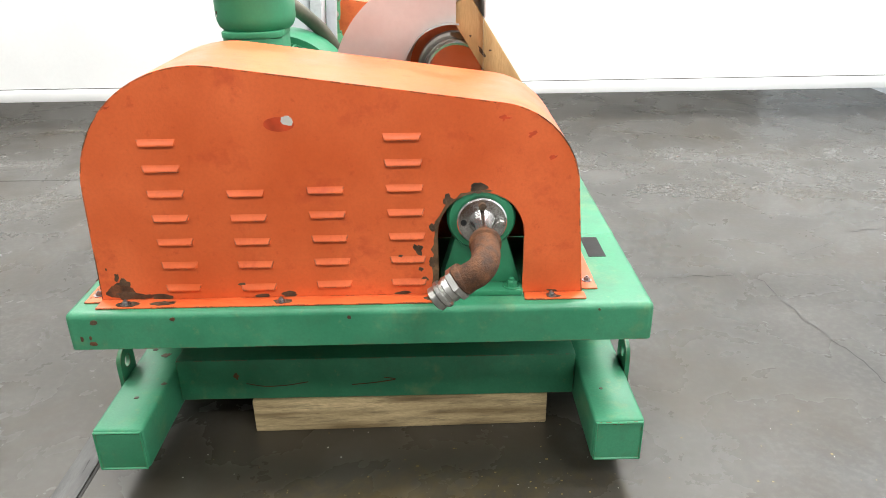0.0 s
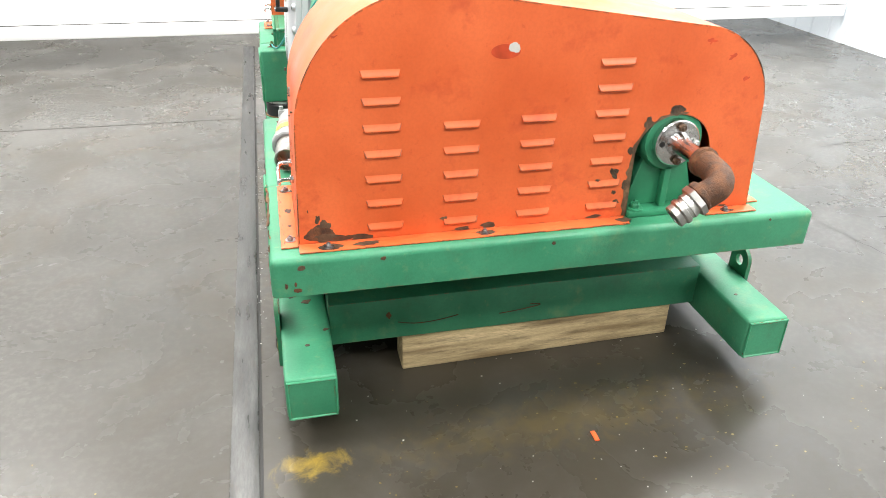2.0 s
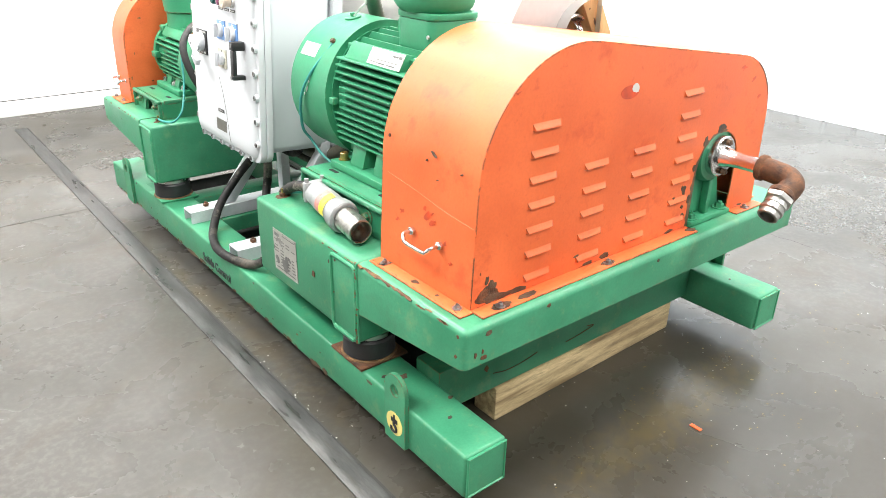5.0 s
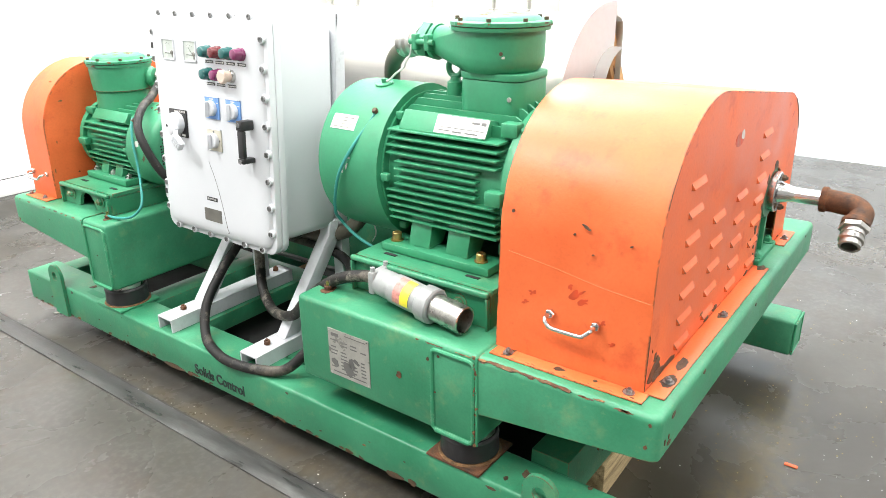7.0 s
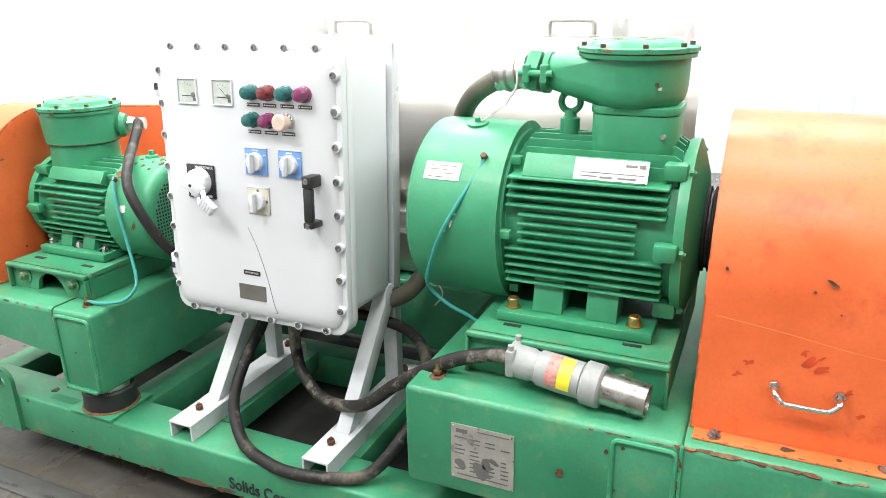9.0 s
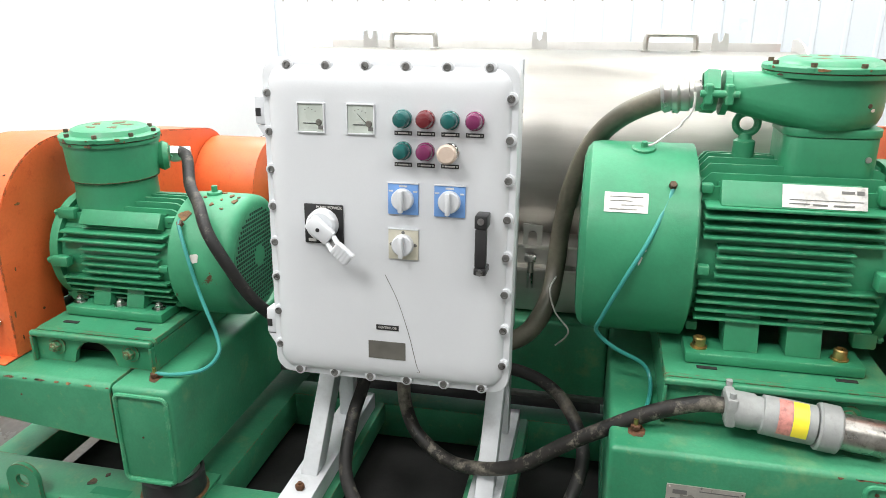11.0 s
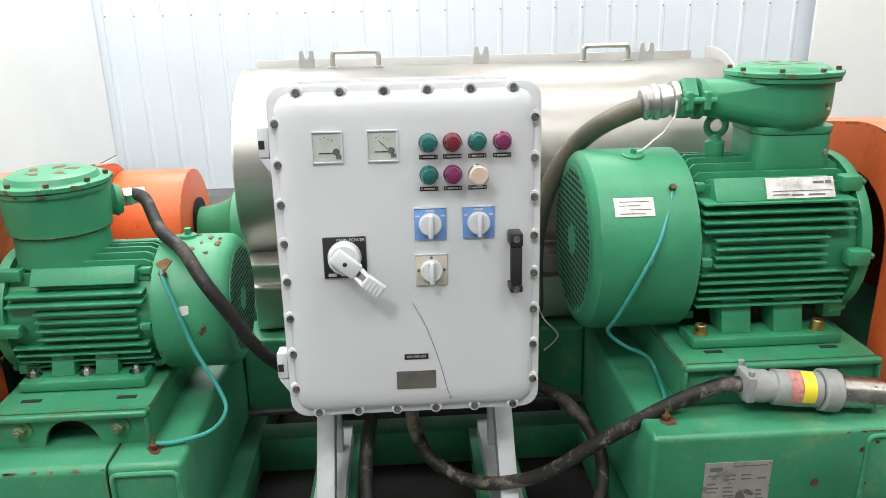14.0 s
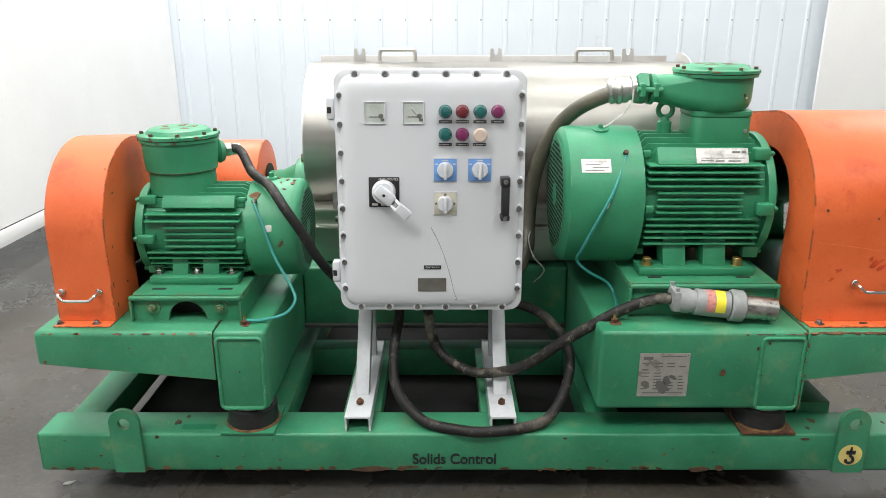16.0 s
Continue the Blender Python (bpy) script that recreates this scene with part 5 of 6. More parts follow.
def rotary(y0, z0, mat, label):
    p = part("switch_plate", front(y0 - 0.030, y0 + 0.030, z0 - 0.030, z0 + 0.030, 0, 0.004, 0.001), mat, lid, label)
    part("switch_collar", turned([(0, 0.0215), (0.010, 0.021), (0.012, 0.019)], (FX - 0.004, y0, z0), (-1, 0, 0), 28), WHITE_PAINT, p)
    part("switch_rim", box(FX - 0.0055, FX - 0.0002, y0 - 0.0305, y0 + 0.0305, z0 + 0.0301, z0 + 0.0318), WHITE_PAINT, p)
    part("switch_knob", box(FX - 0.030, FX - 0.0162, y0 - 0.0045, y0 + 0.0045, z0 - 0.023, z0 + 0.020, 0.003), WHITE_PAINT, p)
    part("switch_dot", turned([(0, 0.0026), (0.0005, 0.0026)], (FX - 0.0148, y0 + 0.010, z0 - 0.011), (-1, 0, 0), 8), BLACK, p)
    if mat is BLUE:
        part("switch_print", front(y0 - 0.008, y0 + 0.008, z0 + 0.0235, z0 + 0.027, 0.0041, 0.0044), PLATE_WHITE, p)
        for e in (-0.024, 0.024):
            part("switch_print", front(y0 + e - 0.004, y0 + e + 0.004, z0 + 0.014, z0 + 0.017, 0.0041, 0.0044), PLATE_WHITE, p)
    else:
        for e, f in ((-0.024, 0), (0.024, 0), (0, 0.024)):
            part("switch_print", turned([(0, 0.0035), (0.0004, 0.0035)], (FX - 0.0041, y0 + e, z0 + f), (-1, 0, 0), 10), INK_GREY, p)


rotary(2.855, 0.928, BLUE, "blue plate of a rotary switch")
rotary(2.764, 0.928, BLUE, "blue plate of a rotary switch")
rotary(2.855, 0.838, BEIGE, "beige plate of a rotary switch")
p = part("isolator_plate", front(2.977, 3.058, 0.829, 0.909, 0, 0.005, 0.002), BLACK, lid, "black plate of the main isolator")
part("isolator_hub", turned([(0, 0.032), (0.016, 0.030), (0.020, 0.026)], (FX - 0.005, 3.018, 0.870), (-1, 0, 0), 36), WHITE_PAINT, p)


def lever_piece(bm):
    """Turns a piece drawn pointing down to the lever's slant about the isolator's hub."""
    for v in bm.verts:
        a = radians(-50)
        if v.co.z < -0.036:
            v.co.x -= 0.010
        yy, zz = v.co.y, v.co.z
        v.co.y, v.co.z = 3.018 + yy * math.cos(a) - zz * math.sin(a), 0.869 + yy * math.sin(a) + zz * math.cos(a)
    return bm


bm = box(FX - 0.044, FX - 0.0252, -0.0165, 0.0165, -0.034, 0.022, 0.006)
for u0, u1 in ((-0.0125, -0.006), (0.006, 0.0125)):
    box(FX - 0.044, FX - 0.030, u0, u1, -0.052, -0.033, 0.002, bm=bm)
box(FX - 0.045, FX - 0.029, -0.0135, 0.0135, -0.090, -0.049, 0.003, bm=bm)
for q in range(5):
    box(FX - 0.0465, FX - 0.0445, -0.0115, 0.0115, -0.086 + q * 0.0075, -0.0825 + q * 0.0075, bm=bm)
part("isolator_lever", lever_piece(bm), WHITE_PAINT, p, "white lever handle turned down to one side")
part("isolator_slot", lever_piece(box(FX - 0.036, FX - 0.031, -0.0058, 0.0058, -0.049, -0.0345)), SCREW_GREY, p)
part("isolator_hole", lever_piece(turned([(0, 0.0042), (0.0006, 0.0042)], (FX - 0.0441, 0.0, -0.004), (-1, 0, 0), 10)), BLACK, p)
lettering("lettering", "MAIN POWER", 0.0085, facing_minus_x(FX - 0.0055, 3.005, 0.903), PLATE_WHITE, p)
bm = None
for q in range(3):
    bm = front(3.050 - q * 0.024, 3.034 - q * 0.024, 0.833, 0.839, 0.0051, 0.0056) if bm is None else join(bm, front(3.050 - q * 0.024, 3.034 - q * 0.024, 0.833, 0.839, 0.0051, 0.0056))
part("plate_print", bm, PLATE_WHITE, p)
h = part("lid_handle", box(FX - 0.040, FX - 0.027, 2.6865, 2.7085, 0.8125, 0.8865, 0.003), BLACK, lid, "flat black plastic pull handle")
for z0, z1 in ((0.8868, 0.9130), (0.7980, 0.8122)):
    part("handle_foot", box(FX - 0.042, FX - 0.0005, 2.6855, 2.7095, z0, z1, 0.003), BLACK, h)
    part("handle_screw", turned([(0, 0.0065), (0.002, 0.0065), (0.0022, 0.004), (0.001, 0.0035)], (FX - 0.0420, 2.6975, 0.902 if z0 > 0.85 else 0.8045), (-1, 0, 0), 14), SCREW_GREY, h, "grey socket screw")
t = part("name_strip", front(2.866, 2.913, 0.655, 0.666, 0, 0.0012), BLACK, lid, "black name strip")
lettering("lettering", "CENTRIFUGE", 0.0065, facing_minus_x(FX - 0.0014, 2.8895, 0.6605), PLATE_WHITE, t)
part("blank_plate", front(2.852, 2.930, 0.592, 0.630, 0, 0.0012), PLATE_DARK, lid, "dull grey riveted plate")
bm = tube([(FX - 0.0004, 2.893, 0.772), (FX - 0.0004, 2.868, 0.72), (FX - 0.0004, 2.845, 0.65), (FX - 0.0004, 2.829, 0.585), (FX - 0.0004, 2.822, 0.570), (FX - 0.0004, 2.828, 0.568)], 0.0006, 5)
part("pencil_line", bm, INK_GREY, lid, "thin scratched line")
for zz in (1.085, 0.640):
    hg = part("hinge", box(-0.738, -0.700, 3.147, 3.168, zz - 0.028, zz + 0.028, 0.004), WHITE_PAINT, cab, "cast hinge")
    part("hinge_slot", box(-0.7392, -0.7384, 3.155, 3.166, zz - 0.012, zz + 0.004), BLACK, hg)
    prof = [(3.1462, zz - 0.06), (3.1462, zz - 0.03), (3.166, zz - 0.03)]
    part("hinge_web", prism(prof, "x", -0.735, -0.705), WHITE_PAINT, hg, smooth=False)
part("cable_glands", rod((-0.60, 2.99, 0.552), (-0.60, 2.99, 0.50), 0.022), STEEL, cab)
part("cable_glands", rod((-0.60, 2.92, 0.552), (-0.60, 2.92, 0.50), 0.022), STEEL, cab)

# ---------------------------------------------------------------- cabinet stand
stand = thing("cabinet_stand", (-0.6, 2.893, RT), "white steel stand with slanting legs, bolted to the skid", "cabinet stand")
for y0 in (2.692, 3.100):
    bm = prism([(y0 - 0.036, RT), (y0 - 0.036, RT + 0.045), (y0 + 0.036, RT + 0.045), (y0 + 0.036, RT), (y0 + 0.031, RT), (y0 + 0.031, RT + 0.040), (y0 - 0.031, RT + 0.040), (y0 - 0.031, RT)], "x", -0.848, -0.335)
    part("foot_channel", bm, WHITE_STAND, stand, "white channel lying open side down", smooth=False)
    bolt(stand, (-0.775, y0, RT + 0.0455), (0, 0, 1), 0.0105, RUST, washer=False)
    bolt(stand, (-0.38, y0, RT + 0.0455), (0, 0, 1), 0.0105, RUST, washer=False)
    w = 0.020
    prof = [(-0.725, RT + 0.0455), (-0.665, RT + 0.0455), (-0.470, 0.50), (-0.470, 0.56), (-0.505, 0.56), (-0.512, 0.52)]
    part("leg", prism(prof, "y", y0 - w, y0 + w, bevel=0.002), WHITE_STAND, stand, "slanting white leg")
    part("brace", prism([(-0.46, RT + 0.0455), (-0.425, RT + 0.0455), (-0.425, 0.545), (-0.46, 0.545)], "y", y0 - w, y0 + w, bevel=0.002), WHITE_STAND, stand)
    bm = box(-0.470, -0.432, y0 - 0.024, y0 + 0.024, 0.5455, 1.168, 0.002)
    for v in bm.verts:
        v.co.x += (v.co.z - 0.53) * 0.0577
    part("upright", bm, WHITE_STAND, stand)
bm = box(-0.430, -0.424, 2.668, 3.124, 1.132, 1.170, 0.001)
part("top_bar", bm, WHITE_STAND, stand)

# ---------------------------------------------------------------- decanter casing
deca = thing("decanter_casing", (0.09, 2.68, 0.5), "brushed stainless-steel casing of a decanter with lifting handles", "centrifuge casing")


def casing_profile():
    """A round barrel with a flat back, cut off at the seam."""
    return arc(-0.015, 0.895, 0.27, 222, 62, 34) + [(0.116, 1.10), (0.117, 0.90), (0.117, 0.714)]


prof = casing_profile()
bm = bmesh.new()
rows_ = [[bm.verts.new((x, yy, z)) for x, z in prof] for yy in (2.03, 3.315)]
for i in range(len(prof) - 1):
    bm.faces.new((rows_[0][i], rows_[0][i + 1], rows_[1][i + 1], rows_[1][i]))
bmesh.ops.solidify(bm, geom=bm.faces[:], thickness=0.004)
part("upper_cover", bm, STAINLESS, deca, "curved stainless cover")
bm = prism(casing_profile(), "y", 3.3155, 3.319)
part("end_wall", bm, STAINLESS, deca)
bm = prism([(x * 0.99, z - 0.002) for x, z in casing_profile()], "y", 2.20, 2.204)
part("end_wall", bm, STAINLESS, deca)
bm = prism(arc(0.005, 0.90, 0.295, 200, 82, 26) + arc(0.03, 0.945, 0.125, 84, 200, 20), "y", 2.024, 2.029)
bmesh.ops.triangulate(bm, faces=bm.faces[:])
part("end_flange", bm, BRIGHT_SHEET, deca, "part-round brushed end sheet with a curved cut-out")
bm = bmesh.new()
rr = [[bm.verts.new((x, yy, z)) for x, z in arc(0.03, 0.945, 0.125, 80, 205, 20)] for yy in (1.985, 2.0235)]
for i in range(len(rr[0]) - 1):
    bm.faces.new((rr[0][i], rr[0][i + 1], rr[1][i + 1], rr[1][i]))
bmesh.ops.solidify(bm, geom=bm.faces[:], thickness=0.003)
part("end_collar", bm, BRIGHT_SHEET, deca, "turned-in rim of the cut-out")
part("seam_flange", box(-0.318, -0.20, 2.035, 3.31, 0.702, 0.712, 0.002), STAINLESS, deca)
part("seam_flange", box(-0.318, -0.20, 2.035, 3.31, 0.640, 0.650, 0.002), STAINLESS, deca)
part("lower_trough", box(-0.285, 0.26, 2.07, 3.30, 0.5175, 0.7015, 0.01), STAINLESS, deca)
for yy in (3.02, 2.335):
    part("lifting_handle", tube([(-0.02, yy + 0.062, 1.163), (-0.02, yy + 0.062, 1.192), (-0.02, yy + 0.058, 1.203), (-0.02, yy + 0.049, 1.206), (-0.02, yy - 0.049, 1.206), (-0.02, yy - 0.058, 1.203), (-0.02, yy - 0.062, 1.192), (-0.02, yy - 0.062, 1.163)], 0.007, 10), STAINLESS, deca, "bent-rod lifting handle")
    for e in (-0.062, 0.062):
        part("handle_pad", box(-0.036, -0.004, yy + e - 0.012, yy + e + 0.012, 1.1625, 1.168, 0.001), STAINLESS, deca)
for yy in (3.155, 2.675, 2.21):
    prof = [(yy - 0.021, 1.160), (yy + 0.021, 1.160), (yy + 0.021, 1.182), (yy + 0.019, 1.208), (yy + 0.009, 1.210), (yy + 0.006, 1.192), (yy, 1.186), (yy - 0.006, 1.192), (yy - 0.009, 1.210), (yy - 0.019, 1.208), (yy - 0.021, 1.182)]
    bm = prism(prof, "x", 0.010, 0.018)
    bmesh.ops.triangulate(bm, faces=[f for f in bm.faces if len(f.verts) > 4])
    part("clamp_ear", bm, BRIGHT_SHEET, deca, "bright forked clamp ear", smooth=False)
part("seam_strip", box(0.1185, 0.1225, 2.04, 3.31, 1.08, 1.180, 0.001), BRIGHT_SHEET, deca, "bright edge strip along the cover's back seam")
for yy in (2.645, 3.20):
    part("toggle_latch", rod((-0.325, yy, 0.60), (-0.325, yy, 0.69), 0.008), STEEL, deca, "bright toggle latch")
    part("latch_block", box(-0.345, -0.319, yy - 0.015, yy + 0.015, 0.675, 0.692, 0.004), STEEL, deca)

for yy in (2.645, 3.20):
    prof = [(yy - 0.026, 0.7125), (yy - 0.026, 0.762), (yy + 0.022, 0.766), (yy + 0.022, 0.7125), (yy + 0.010, 0.7125), (yy + 0.010, 0.735)] + arc(yy - 0.002, 0.738, 0.011, 0, 180, 8) + [(yy - 0.013, 0.7125)]
    part("latch_bracket", prism(prof, "x", -0.318, -0.313), STAINLESS, deca, "bright slotted latch bracket", smooth=False)

# bowl pulley behind the front cover and orange guard plates in the middle
single("bowl_collar", turned([(0.06, 0.03), (0.05, 0.07), (0.004, 0.078), (0, 0.084), (0.004, 0.090), (0.022, 0.092), (0.026, 0.100), (0.034, 0.108), (0.062, 0.110), (0.068, 0.104), (0.10, 0.10), (0.105, 0.05)], (0.045, 2.06, 0.93), (0, 1, 0), 48), CHROME, "bright turned metal collar on the bowl shaft", "shaft collar")
single("guard_plate", prism(arc(0.045, 0.93, 0.13, 180, 0, 20) + [(0.175, 0.519), (-0.085, 0.519)], "y", 2.185, 2.19), ORANGE, "orange sheet-metal guard behind the casing opening", "guard")

# wooden plank leaning against the casing
single("support_post", box(0.232, 0.294, 2.045, 2.095, PT + 0.0005, 0.768, 0.006), GREEN, "green steel support post behind the belt cover", "post")
bm = box(-0.0365, 0.0365, -0.019, 0.019, -0.33, 0.085, 0.004)
bmesh.ops.transform(bm, matrix=Matrix.Translation((0.095, 2.067, 1.047)) @ Matrix.Rotation(radians(-32), 4, "Y"), verts=bm.verts)
plank = single("plank", bm, WOOD_PLANK, "tan wooden plank with a knot, leaning against the casing", "plank")
patch_k = patch("knot", (0.114, 2.0482, 0.99), (0, -1, 0), 0.022, BROWN_CHIP, plank, 77, 0.25, 32, 0.0008)
patch("knot", (0.083, 2.0482, 1.033), (0, -1, 0), 0.004, BROWN_CHIP, plank, 78, 1, 0, 0.0008)
patch("knot", (0.136, 2.0482, 0.994), (0, -1, 0), 0.003, BROWN_CHIP, plank, 79, 1.6, 0, 0.0008)

# ---------------------------------------------------------------- bearing pedestal and feed pipe at the near end
ped = thing("bearing_pedestal", (0.084, 1.62, PT), "green cast bearing pedestal bolted to the platform", "bearing")
part("housing", turned([(0, 0.072), (0.01, 0.078), (0.12, 0.078)], (0.084, 1.552, 0.705), (0, 1, 0), 36), GREEN_CAST, ped)
part("pedestal_leg", prism([(-0.01, PT + 0.016), (0.178, PT + 0.016), (0.14, 0.66), (0.028, 0.66)], "y", 1.575, 1.65, bevel=0.004), GREEN_CAST, ped)
part("pedestal_foot", box(-0.012, 0.181, 1.535, 1.67, PT + 0.0006, PT + 0.0155, 0.003), GREEN_CAST, ped)
part("rib", box(0.076, 0.092, 1.552, 1.574, PT + 0.016, 0.64, 0.002), GREEN_CAST, ped)
for xx in (0.012, 0.156):
    bolt(ped, (xx, 1.555, PT + 0.016), (0, 0, 1), 0.012, GREEN_CAST)
fp = thing("feed_pipe", (0.084, 1.45, 0.69), "bright flanged feed pipe with a rusty elbow and a hose coupling", "pipe")
fl = part("pipe_flange", turned([(0, 0.056), (0.018, 0.056), (0.021, 0.053), (0.0215, 0.03)], (0.084, 1.5515, 0.705), (0, -1, 0), 40), CHROME, fp, "bright turned flange")
for q in range(4):
    a = math.radians(45 + 45 + q * 90)
    at = (0.084 + 0.041 * math.cos(a), 1.530, 0.705 + 0.041 * math.sin(a))
    if q == 1:
        part("bolt_hole", turned([(0, 0.007), (0.0006, 0.007)], (at[0], 1.5302, at[2]), (0, -1, 0), 14), DARK, fl, "empty bolt hole")
    else:
        bolt(fl, at, (0, -1, 0), 0.0095, BROWN_CHIP if q != 3 else STEEL, washer=False)
part("pipe", turned([(0, 0.030), (0.03, 0.022), (0.045, 0.0205), (0.125, 0.0205)], (0.084, 1.5295, 0.705), (0, -1, 0), 24), CHROME, fp)
part("elbow", tube([(0.083, 1.425, 0.7045), (0.082, 1.385, 0.703), (0.079, 1.348, 0.699), (0.067, 1.326, 0.688), (0.047, 1.325, 0.674), (0.030, 1.329, 0.664)], 0.0295, 18), RUST, fp, "rusty brown pipe elbow")
for c, a in (((0.083, 1.426, 0.7045), (0, -1, 0)), ((0.040, 1.331, 0.672), (-0.78, -0.02, -0.62))):
    part("elbow_collar", turned([(0, 0.032), (0.003, 0.034), (0.014, 0.034), (0.018, 0.029)], c, a, 20), RUST, fp)
d = Vector((-0.78, -0.02, -0.62)).normalized()
part("coupling", hexagon(Vector((0.027, 1.330, 0.6615)), d, 0.036, 0.016), ALU, fp, "hexagonal aluminium coupling")
bm = turned([(0, 0.027), (0.012, 0.029), (0.014, 0.026), (0.02, 0.026), (0.022, 0.030), (0.030, 0.030), (0.034, 0.026), (0.046, 0.0265), (0.048, 0.024), (0.0475, 0.0195), (0.01, 0.019)], Vector((0.0145, 1.3297, 0.6516)), d, 28)
part("hose_tail", bm, ALU, fp, "grooved aluminium hose tail, open at the end")

# far end bearing and its orange guard
single("bearing_guard", prism([(-0.02, PT + 0.001)] + arc(0.145, 0.70, 0.165, 180, 0, 24) + [(0.31, PT + 0.001)], "y", 3.545, 3.754, bevel=0.002), ORANGE, "orange rounded guard over the far bearing", "guard")
single("guard_opening", prism([(0.10, PT + 0.0012)] + arc(0.17, 0.70, 0.07, 180, 0, 16) + [(0.24, PT + 0.0012)], "y", 3.538, 3.5445), DARK, "dark arched opening of the guard", "opening")
far = thing("far_bearing", (0.15, 3.44, PT), "green cast bearing housing with a small grease nipple", "bearing")
part("housing", turned([(0, 0.10), (0.012, 0.112), (0.07, 0.112), (0.085, 0.09), (0.13, 0.07), (0.18, 0.065)], (0.15, 3.352, 0.68), (0, 1, 0), 36), GREEN_CAST, far)
part("pedestal_leg", box(0.05, 0.25, 3.36, 3.47, PT + 0.0006, 0.66, 0.006), GREEN_CAST, far)
part("grease_nipple", rod((0.12, 3.40, 0.785), (0.12, 3.40, 0.815), 0.006), STEEL, far)

# ---------------------------------------------------------------- plug on the frame and cables
plug = thing("cable_plug", (-0.792, 2.08, PT), "large grey industrial plug with metal sleeve on the green frame", "plug")
P0, P1 = Vector((-0.782, 2.235, 0.578)), Vector((-0.806, 1.960, 0.556))
dv = (P1 - P0).normalized()
part("body", turned([(0, 0.027), (0.004, 0.033), (0.045, 0.034), (0.05, 0.031), (0.06, 0.031), (0.062, 0.036), (0.105, 0.037), (0.15, 0.036), (0.152, 0.033)], P0, dv, 30), GREY_PLASTIC, plug)
part("clamp", box(P0.x - 0.034, P0.x + 0.034, P0.y - 0.016, P0.y + 0.004, P0.z - 0.026, P0.z + 0.032, 0.006), GREY_PLASTIC, plug)
for e in (-0.024, 0.024):
    part("clamp_screw", rod((P0.x + e, P0.y - 0.006, P0.z + 0.02), (P0.x + e, P0.y - 0.006, P0.z + 0.042), 0.006), GREY_PLASTIC, plug)
part("lock_ring", turned([(0, 0.040), (0.004, 0.044), (0.034, 0.044), (0.038, 0.040), (0.039, 0.034), (0.03, 0.033)], P0 + dv * 0.153, dv, 12), GREY_PLASTIC, plug, "grey locking ring with grips")
part("sleeve", turned([(0, 0.0325), (0.088, 0.0325), (0.089, 0.030), (0.0885, 0.0285), (0.03, 0.028)], P0 + dv * 0.188, dv, 30), SLEEVE, plug, "dull metal sleeve smeared with dirt, open at the end")
for w0, w1, mat, nm in ((0.085, 0.108, RED_LABEL, "red_label"), (0.109, 0.135, YELLOW_BRIGHT, "yellow_label")):
    bm = bmesh.new()
    u = Vector((-1, 0, 0)) - dv * Vector((-1, 0, 0)).dot(dv)
    u.normalize()
    w = Vector((0, 0, 1))
    w = (w - dv * w.dot(dv)).normalized()
    ra = [[bm.verts.new(P0 + dv * s_ + (u * math.cos(radians(a)) + w * math.sin(radians(a))) * 0.0378) for a in range(-20, 96, 8)] for s_ in (w0, w1)]
    for i in range(len(ra[0]) - 1):
        bm.faces.new((ra[0][i], ra[0][i + 1], ra[1][i + 1], ra[1][i]))
    part(nm, bm, mat, plug, nm.replace("_", " ") + " wrapped round the plug")


def cable(name, pts, r, mat, label, category="cable", seg=12):
    return single(name, tube(pts, r, seg), mat, label, category)


cable("plug_cable", [(-0.60, 2.92, 0.55), (-0.60, 2.905, 0.46), (-0.61, 2.895, 0.39), (-0.64, 2.855, 0.334), (-0.68, 2.762, 0.302), (-0.72, 2.632, 0.341), (-0.76, 2.513, 0.446), (-0.785, 2.383, 0.54), (-0.782, 2.29, 0.575), (-0.782, 2.228, 0.580)],
      0.0155, CABLE_MUD, "thick black cable smeared with dried mud, leading to the plug")
cable("power_cable", [(-0.60, 2.99, 0.55), (-0.61, 2.992, 0.46), (-0.68, 3.006, 0.376), (-0.76, 2.994, 0.288), (-0.825, 2.92, 0.228), (-0.862, 2.82, 0.219), (-0.870, 2.74, 0.217), (-0.855, 2.64, 0.221), (-0.82, 2.56, 0.235), (-0.76, 2.505, 0.307), (-0.66, 2.486, 0.367), (-0.56, 2.539, 0.425), (-0.50, 2.622, 0.448), (-0.47, 2.75, 0.45), (-0.48, 2.9, 0.46)],
      0.0150, CABLE, "thick black cable hanging in a loop below the cabinet")
cable("conduit", [(-0.485, 2.335, 1.108), (-0.465, 2.39, 1.092), (-0.425, 2.462, 1.047), (-0.37, 2.515, 0.975), (-0.325, 2.553, 0.87), (-0.318, 2.574, 0.76), (-0.345, 2.582, 0.66), (-0.41, 2.594, 0.598), (-0.455, 2.64, 0.53), (-0.47, 2.74, 0.495), (-0.47, 2.88, 0.49)], 0.023, HOSE,
      "olive grey flexible conduit from the large motor to the cabinet", "conduit", 16)
cable("motor_cable", [(-0.462, 3.502, 0.940), (-0.50, 3.459, 0.935), (-0.58, 3.409, 0.888), (-0.66, 3.344, 0.868), (-0.715, 3.296, 0.822), (-0.725, 3.251, 0.755), (-0.70, 3.214, 0.672), (-0.64, 3.178, 0.592), (-0.58, 3.129, 0.525), (-0.54, 3.06, 0.48)], 0.0135, CABLE,
      "black cable from the small motor to the cabinet")
cable("tray_cable", [(-0.54, 3.07, 0.55), (-0.53, 3.03, 0.505), (-0.52, 2.96, 0.482), (-0.52, 2.87, 0.480), (-0.53, 2.80, 0.505), (-0.54, 2.76, 0.55)], 0.018, CABLE, "thick black cable sagging behind the cabinet's legs")
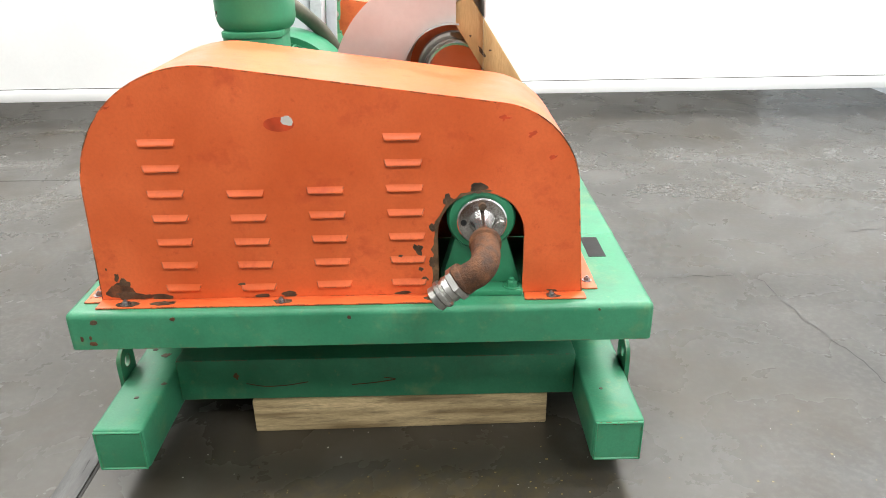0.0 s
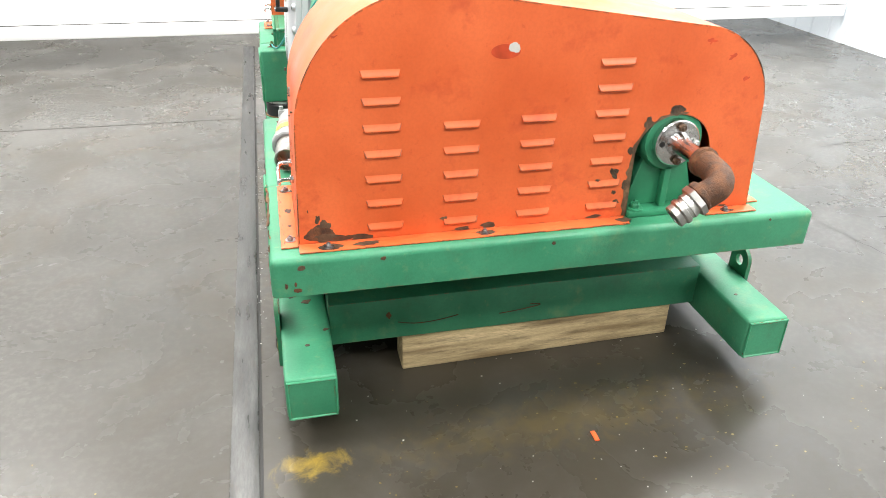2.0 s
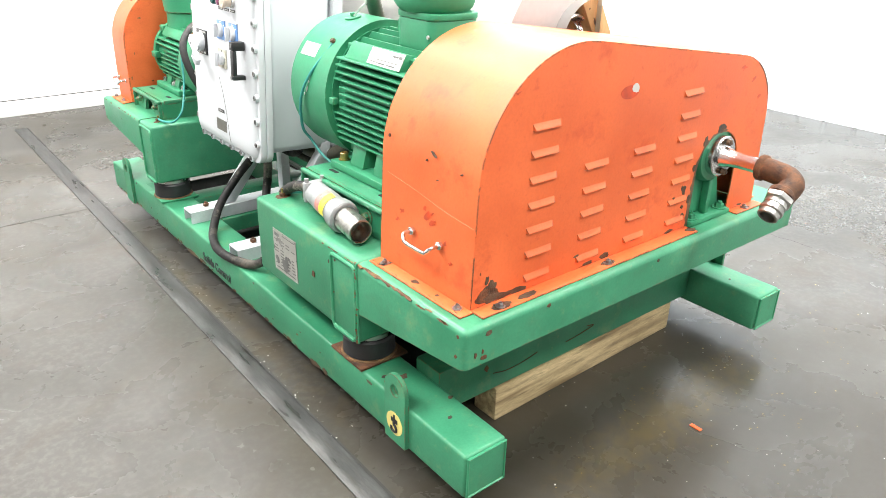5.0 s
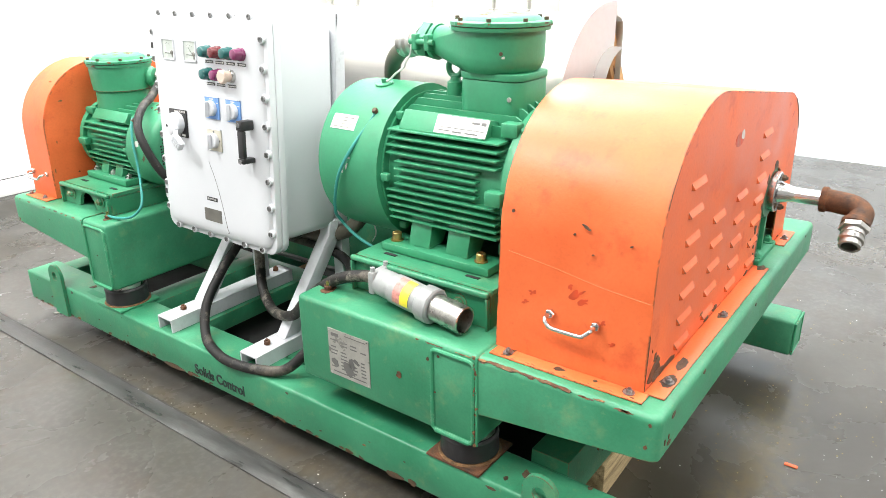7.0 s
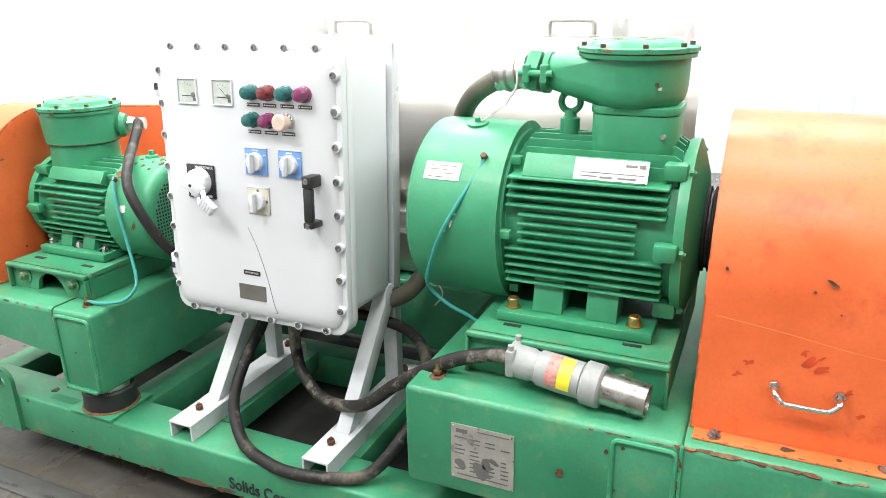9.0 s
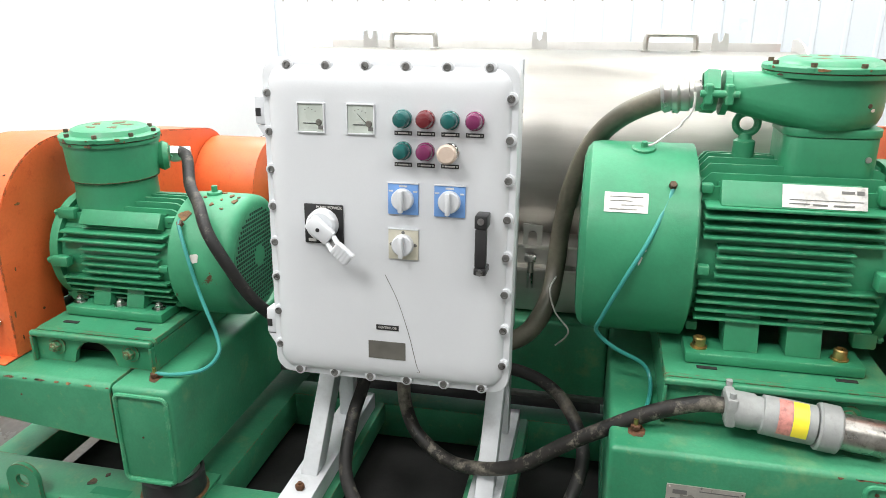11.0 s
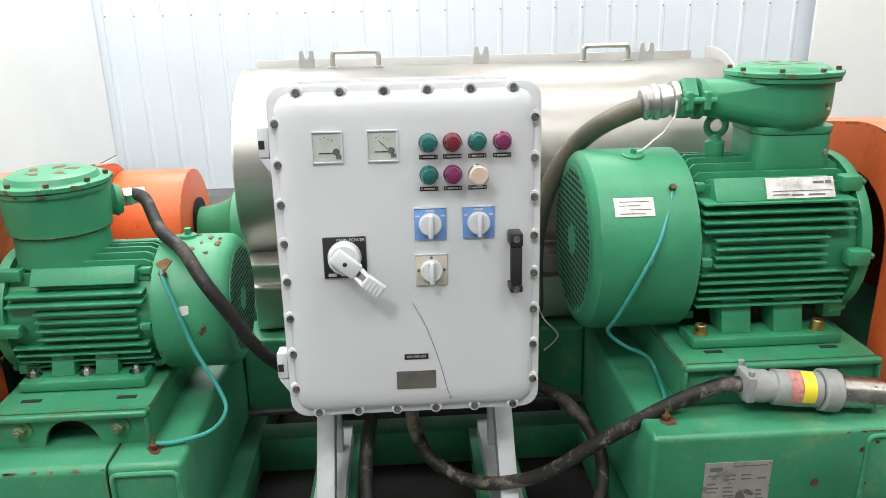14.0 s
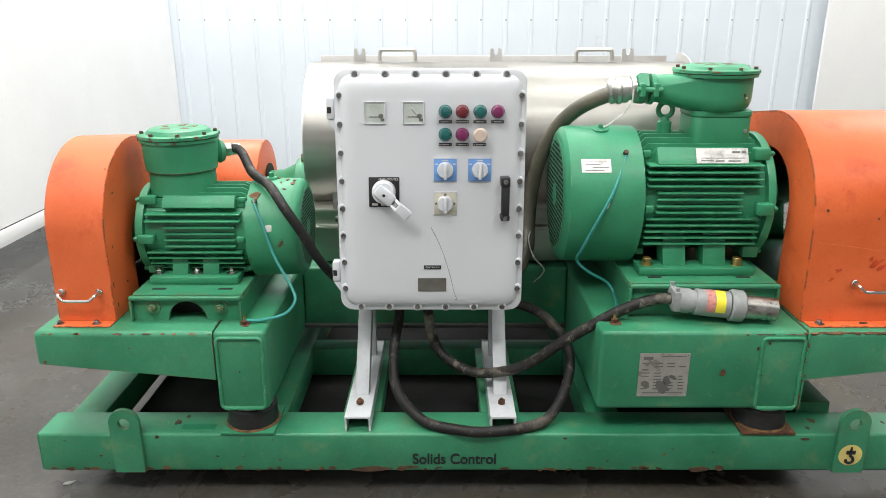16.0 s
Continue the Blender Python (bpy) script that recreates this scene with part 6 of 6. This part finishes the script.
cable("earth_wire", [(-0.632, 2.354, 0.952), (-0.640, 2.356, 0.937), (-0.690, 2.392, 0.860), (-0.702, 2.43, 0.785), (-0.680, 2.468, 0.69), (-0.650, 2.475, 0.645), (-0.637, 2.436, 0.605), (-0.618, 2.375, 0.565), (-0.64, 2.358, 0.535), (-0.72, 2.368, 0.524), (-0.775, 2.385, 0.526), (-0.80, 2.392, 0.530)], 0.0043, WIRE,
      "thin teal earth wire of the large motor", "wire", 8)
cable("earth_wire", [(-0.672, 3.388, 0.832), (-0.684, 3.382, 0.815), (-0.705, 3.358, 0.762), (-0.718, 3.329, 0.677), (-0.75, 3.28, 0.598), (-0.77, 3.27, 0.564), (-0.79, 3.299, 0.535), (-0.805, 3.36, 0.525), (-0.813, 3.398, 0.528)], 0.0043, WIRE,
      "thin teal earth wire of the small motor", "wire", 8)
for at, nm in (((-0.630, 2.353, 0.952), 1), ((-0.672, 3.385, 0.822), 2)):
    bm = hexagon(Vector(at), (-0.7, 0, 0.7), 0.008, 0.010)
    single("earth_screw", bm, BROWN_CHIP, "rusty earth screw on the fan cowl", "screw", "earth screws")
for at in ((-0.80, 2.392, PT), (-0.813, 3.40, PT)):
    g = thing("earth_stud", at, "rusty earth stud with nut standing on the green frame", "stud", "earth studs")
    part("stud", rod(at, Vector(at) + Vector((0, 0, 0.024)), 0.0045, seg=8), BRASSY, g)
    part("nut", hexagon(Vector(at) + Vector((0, 0, 0.004)), (0, 0, 1), 0.010, 0.008), RUST, g)
    patch("rust_stain", Vector(at) + Vector((0, 0, 0.0003)), (0, 0, 1), 0.022, RUST, g, int(at[1] * 10), 1.4, 20, 0.0005)
gl = thing("conduit_gland", (-0.486, 2.30, 1.105), "silver taped gland where the conduit enters the motor", "gland")
part("gland_body", turned([(0, 0.030), (0.003, 0.038), (0.016, 0.038), (0.018, 0.031), (0.026, 0.031), (0.028, 0.036), (0.036, 0.037), (0.044, 0.035), (0.050, 0.040), (0.060, 0.038), (0.062, 0.034), (0.075, 0.037), (0.082, 0.030)], (-0.489, 2.300, 1.116), (0.06, 1, -0.12), 20), ALU, gl)
part("tie_string", tube([(-0.525, 2.318, 1.118), (-0.528, 2.320, 1.085), (-0.530, 2.335, 1.062), (-0.528, 2.342, 1.050), (-0.533, 2.362, 1.036), (-0.534, 2.385, 1.017), (-0.532, 2.398, 1.011)], 0.0026, 6), PLATE_WHITE, gl, "loose pale string")

# ---------------------------------------------------------------- odds and ends on the floor
single("orange_chip", box(-0.117, -0.105, 1.333, 1.367, 0.0005, 0.003), CHIP_ORANGE, "small orange plastic chip lying on the floor", "debris")
rnd = random.Random(12)
bm = None
for q in range(90):
    x, y = rnd.uniform(-0.75, 1.1), rnd.uniform(0.95, 1.75)
    s = rnd.uniform(0.0005, 0.0015)
    bm = box(x - s, x + s * rnd.uniform(0.5, 2), y - s, y + s * rnd.uniform(0.5, 2), 0.0002, 0.0002 + s * 0.5, bm=bm)
for q in range(90):
    x, y = rnd.gauss(-0.925, 0.022), rnd.uniform(1.9, 3.3)
    s = rnd.uniform(0.0004, 0.0014)
    bm = box(x - s, x + s * rnd.uniform(0.5, 2), y - s, y + s * rnd.uniform(0.5, 3.5), 0.0013, 0.0013 + s * 0.4, bm=bm)
single("floor_grit", bm, WHITE_SPOT, "scattered pale grit on the concrete floor", "grit", kind="stuff", smooth=False)
rnd = random.Random(33)
bm = None
for q in range(150):
    x, y = rnd.gauss(0.0, 0.5), rnd.gauss(1.42, 0.15)
    s_ = rnd.uniform(0.0007, 0.0022)
    bm = box(x - s_, x + s_ * rnd.uniform(0.5, 2.5), y - s_, y + s_ * rnd.uniform(0.5, 1.5), 0.0002, 0.0008, bm=bm)
single("ochre_specks", bm, YELLOW_PAINT, "scattered ochre specks of old paint on the floor", "paint specks", kind="stuff", smooth=False)
scrap = patch("white_scrap", (-0.80, 3.965, 0.0003), (0, 0, 1), 0.022, WHITE_SPOT, None, 41, 0.5, 30, 0.002, 0.5)
tagged(scrap, "small white scrap lying on the floor beside the skid", "debris")
cable("loose_string", [(-0.372, 2.576, 0.655), (-0.42, 2.588, 0.635), (-0.432, 2.572, 0.585), (-0.445, 2.540, 0.550), (-0.44, 2.545, 0.525), (-0.43, 2.568, 0.497)], 0.0022, PLATE_WHITE, "loose pale string hanging from the conduit", "string", 6)
for sd, (yy, a, ln) in enumerate(((2.405, 176, 2.6), (2.42, 181, 1.6), (2.398, 170, 1.2))):
    nx, nz = math.cos(radians(a)), math.sin(radians(a))
    patch("paint_scratch", (-0.49 + 0.2032 * nx, yy, 0.805 + 0.2032 * nz), (nx, 0, nz), 0.0042, WHITE_SPOT, motor_a, 320 + sd, ln, 70, 0.0008, 0.6)
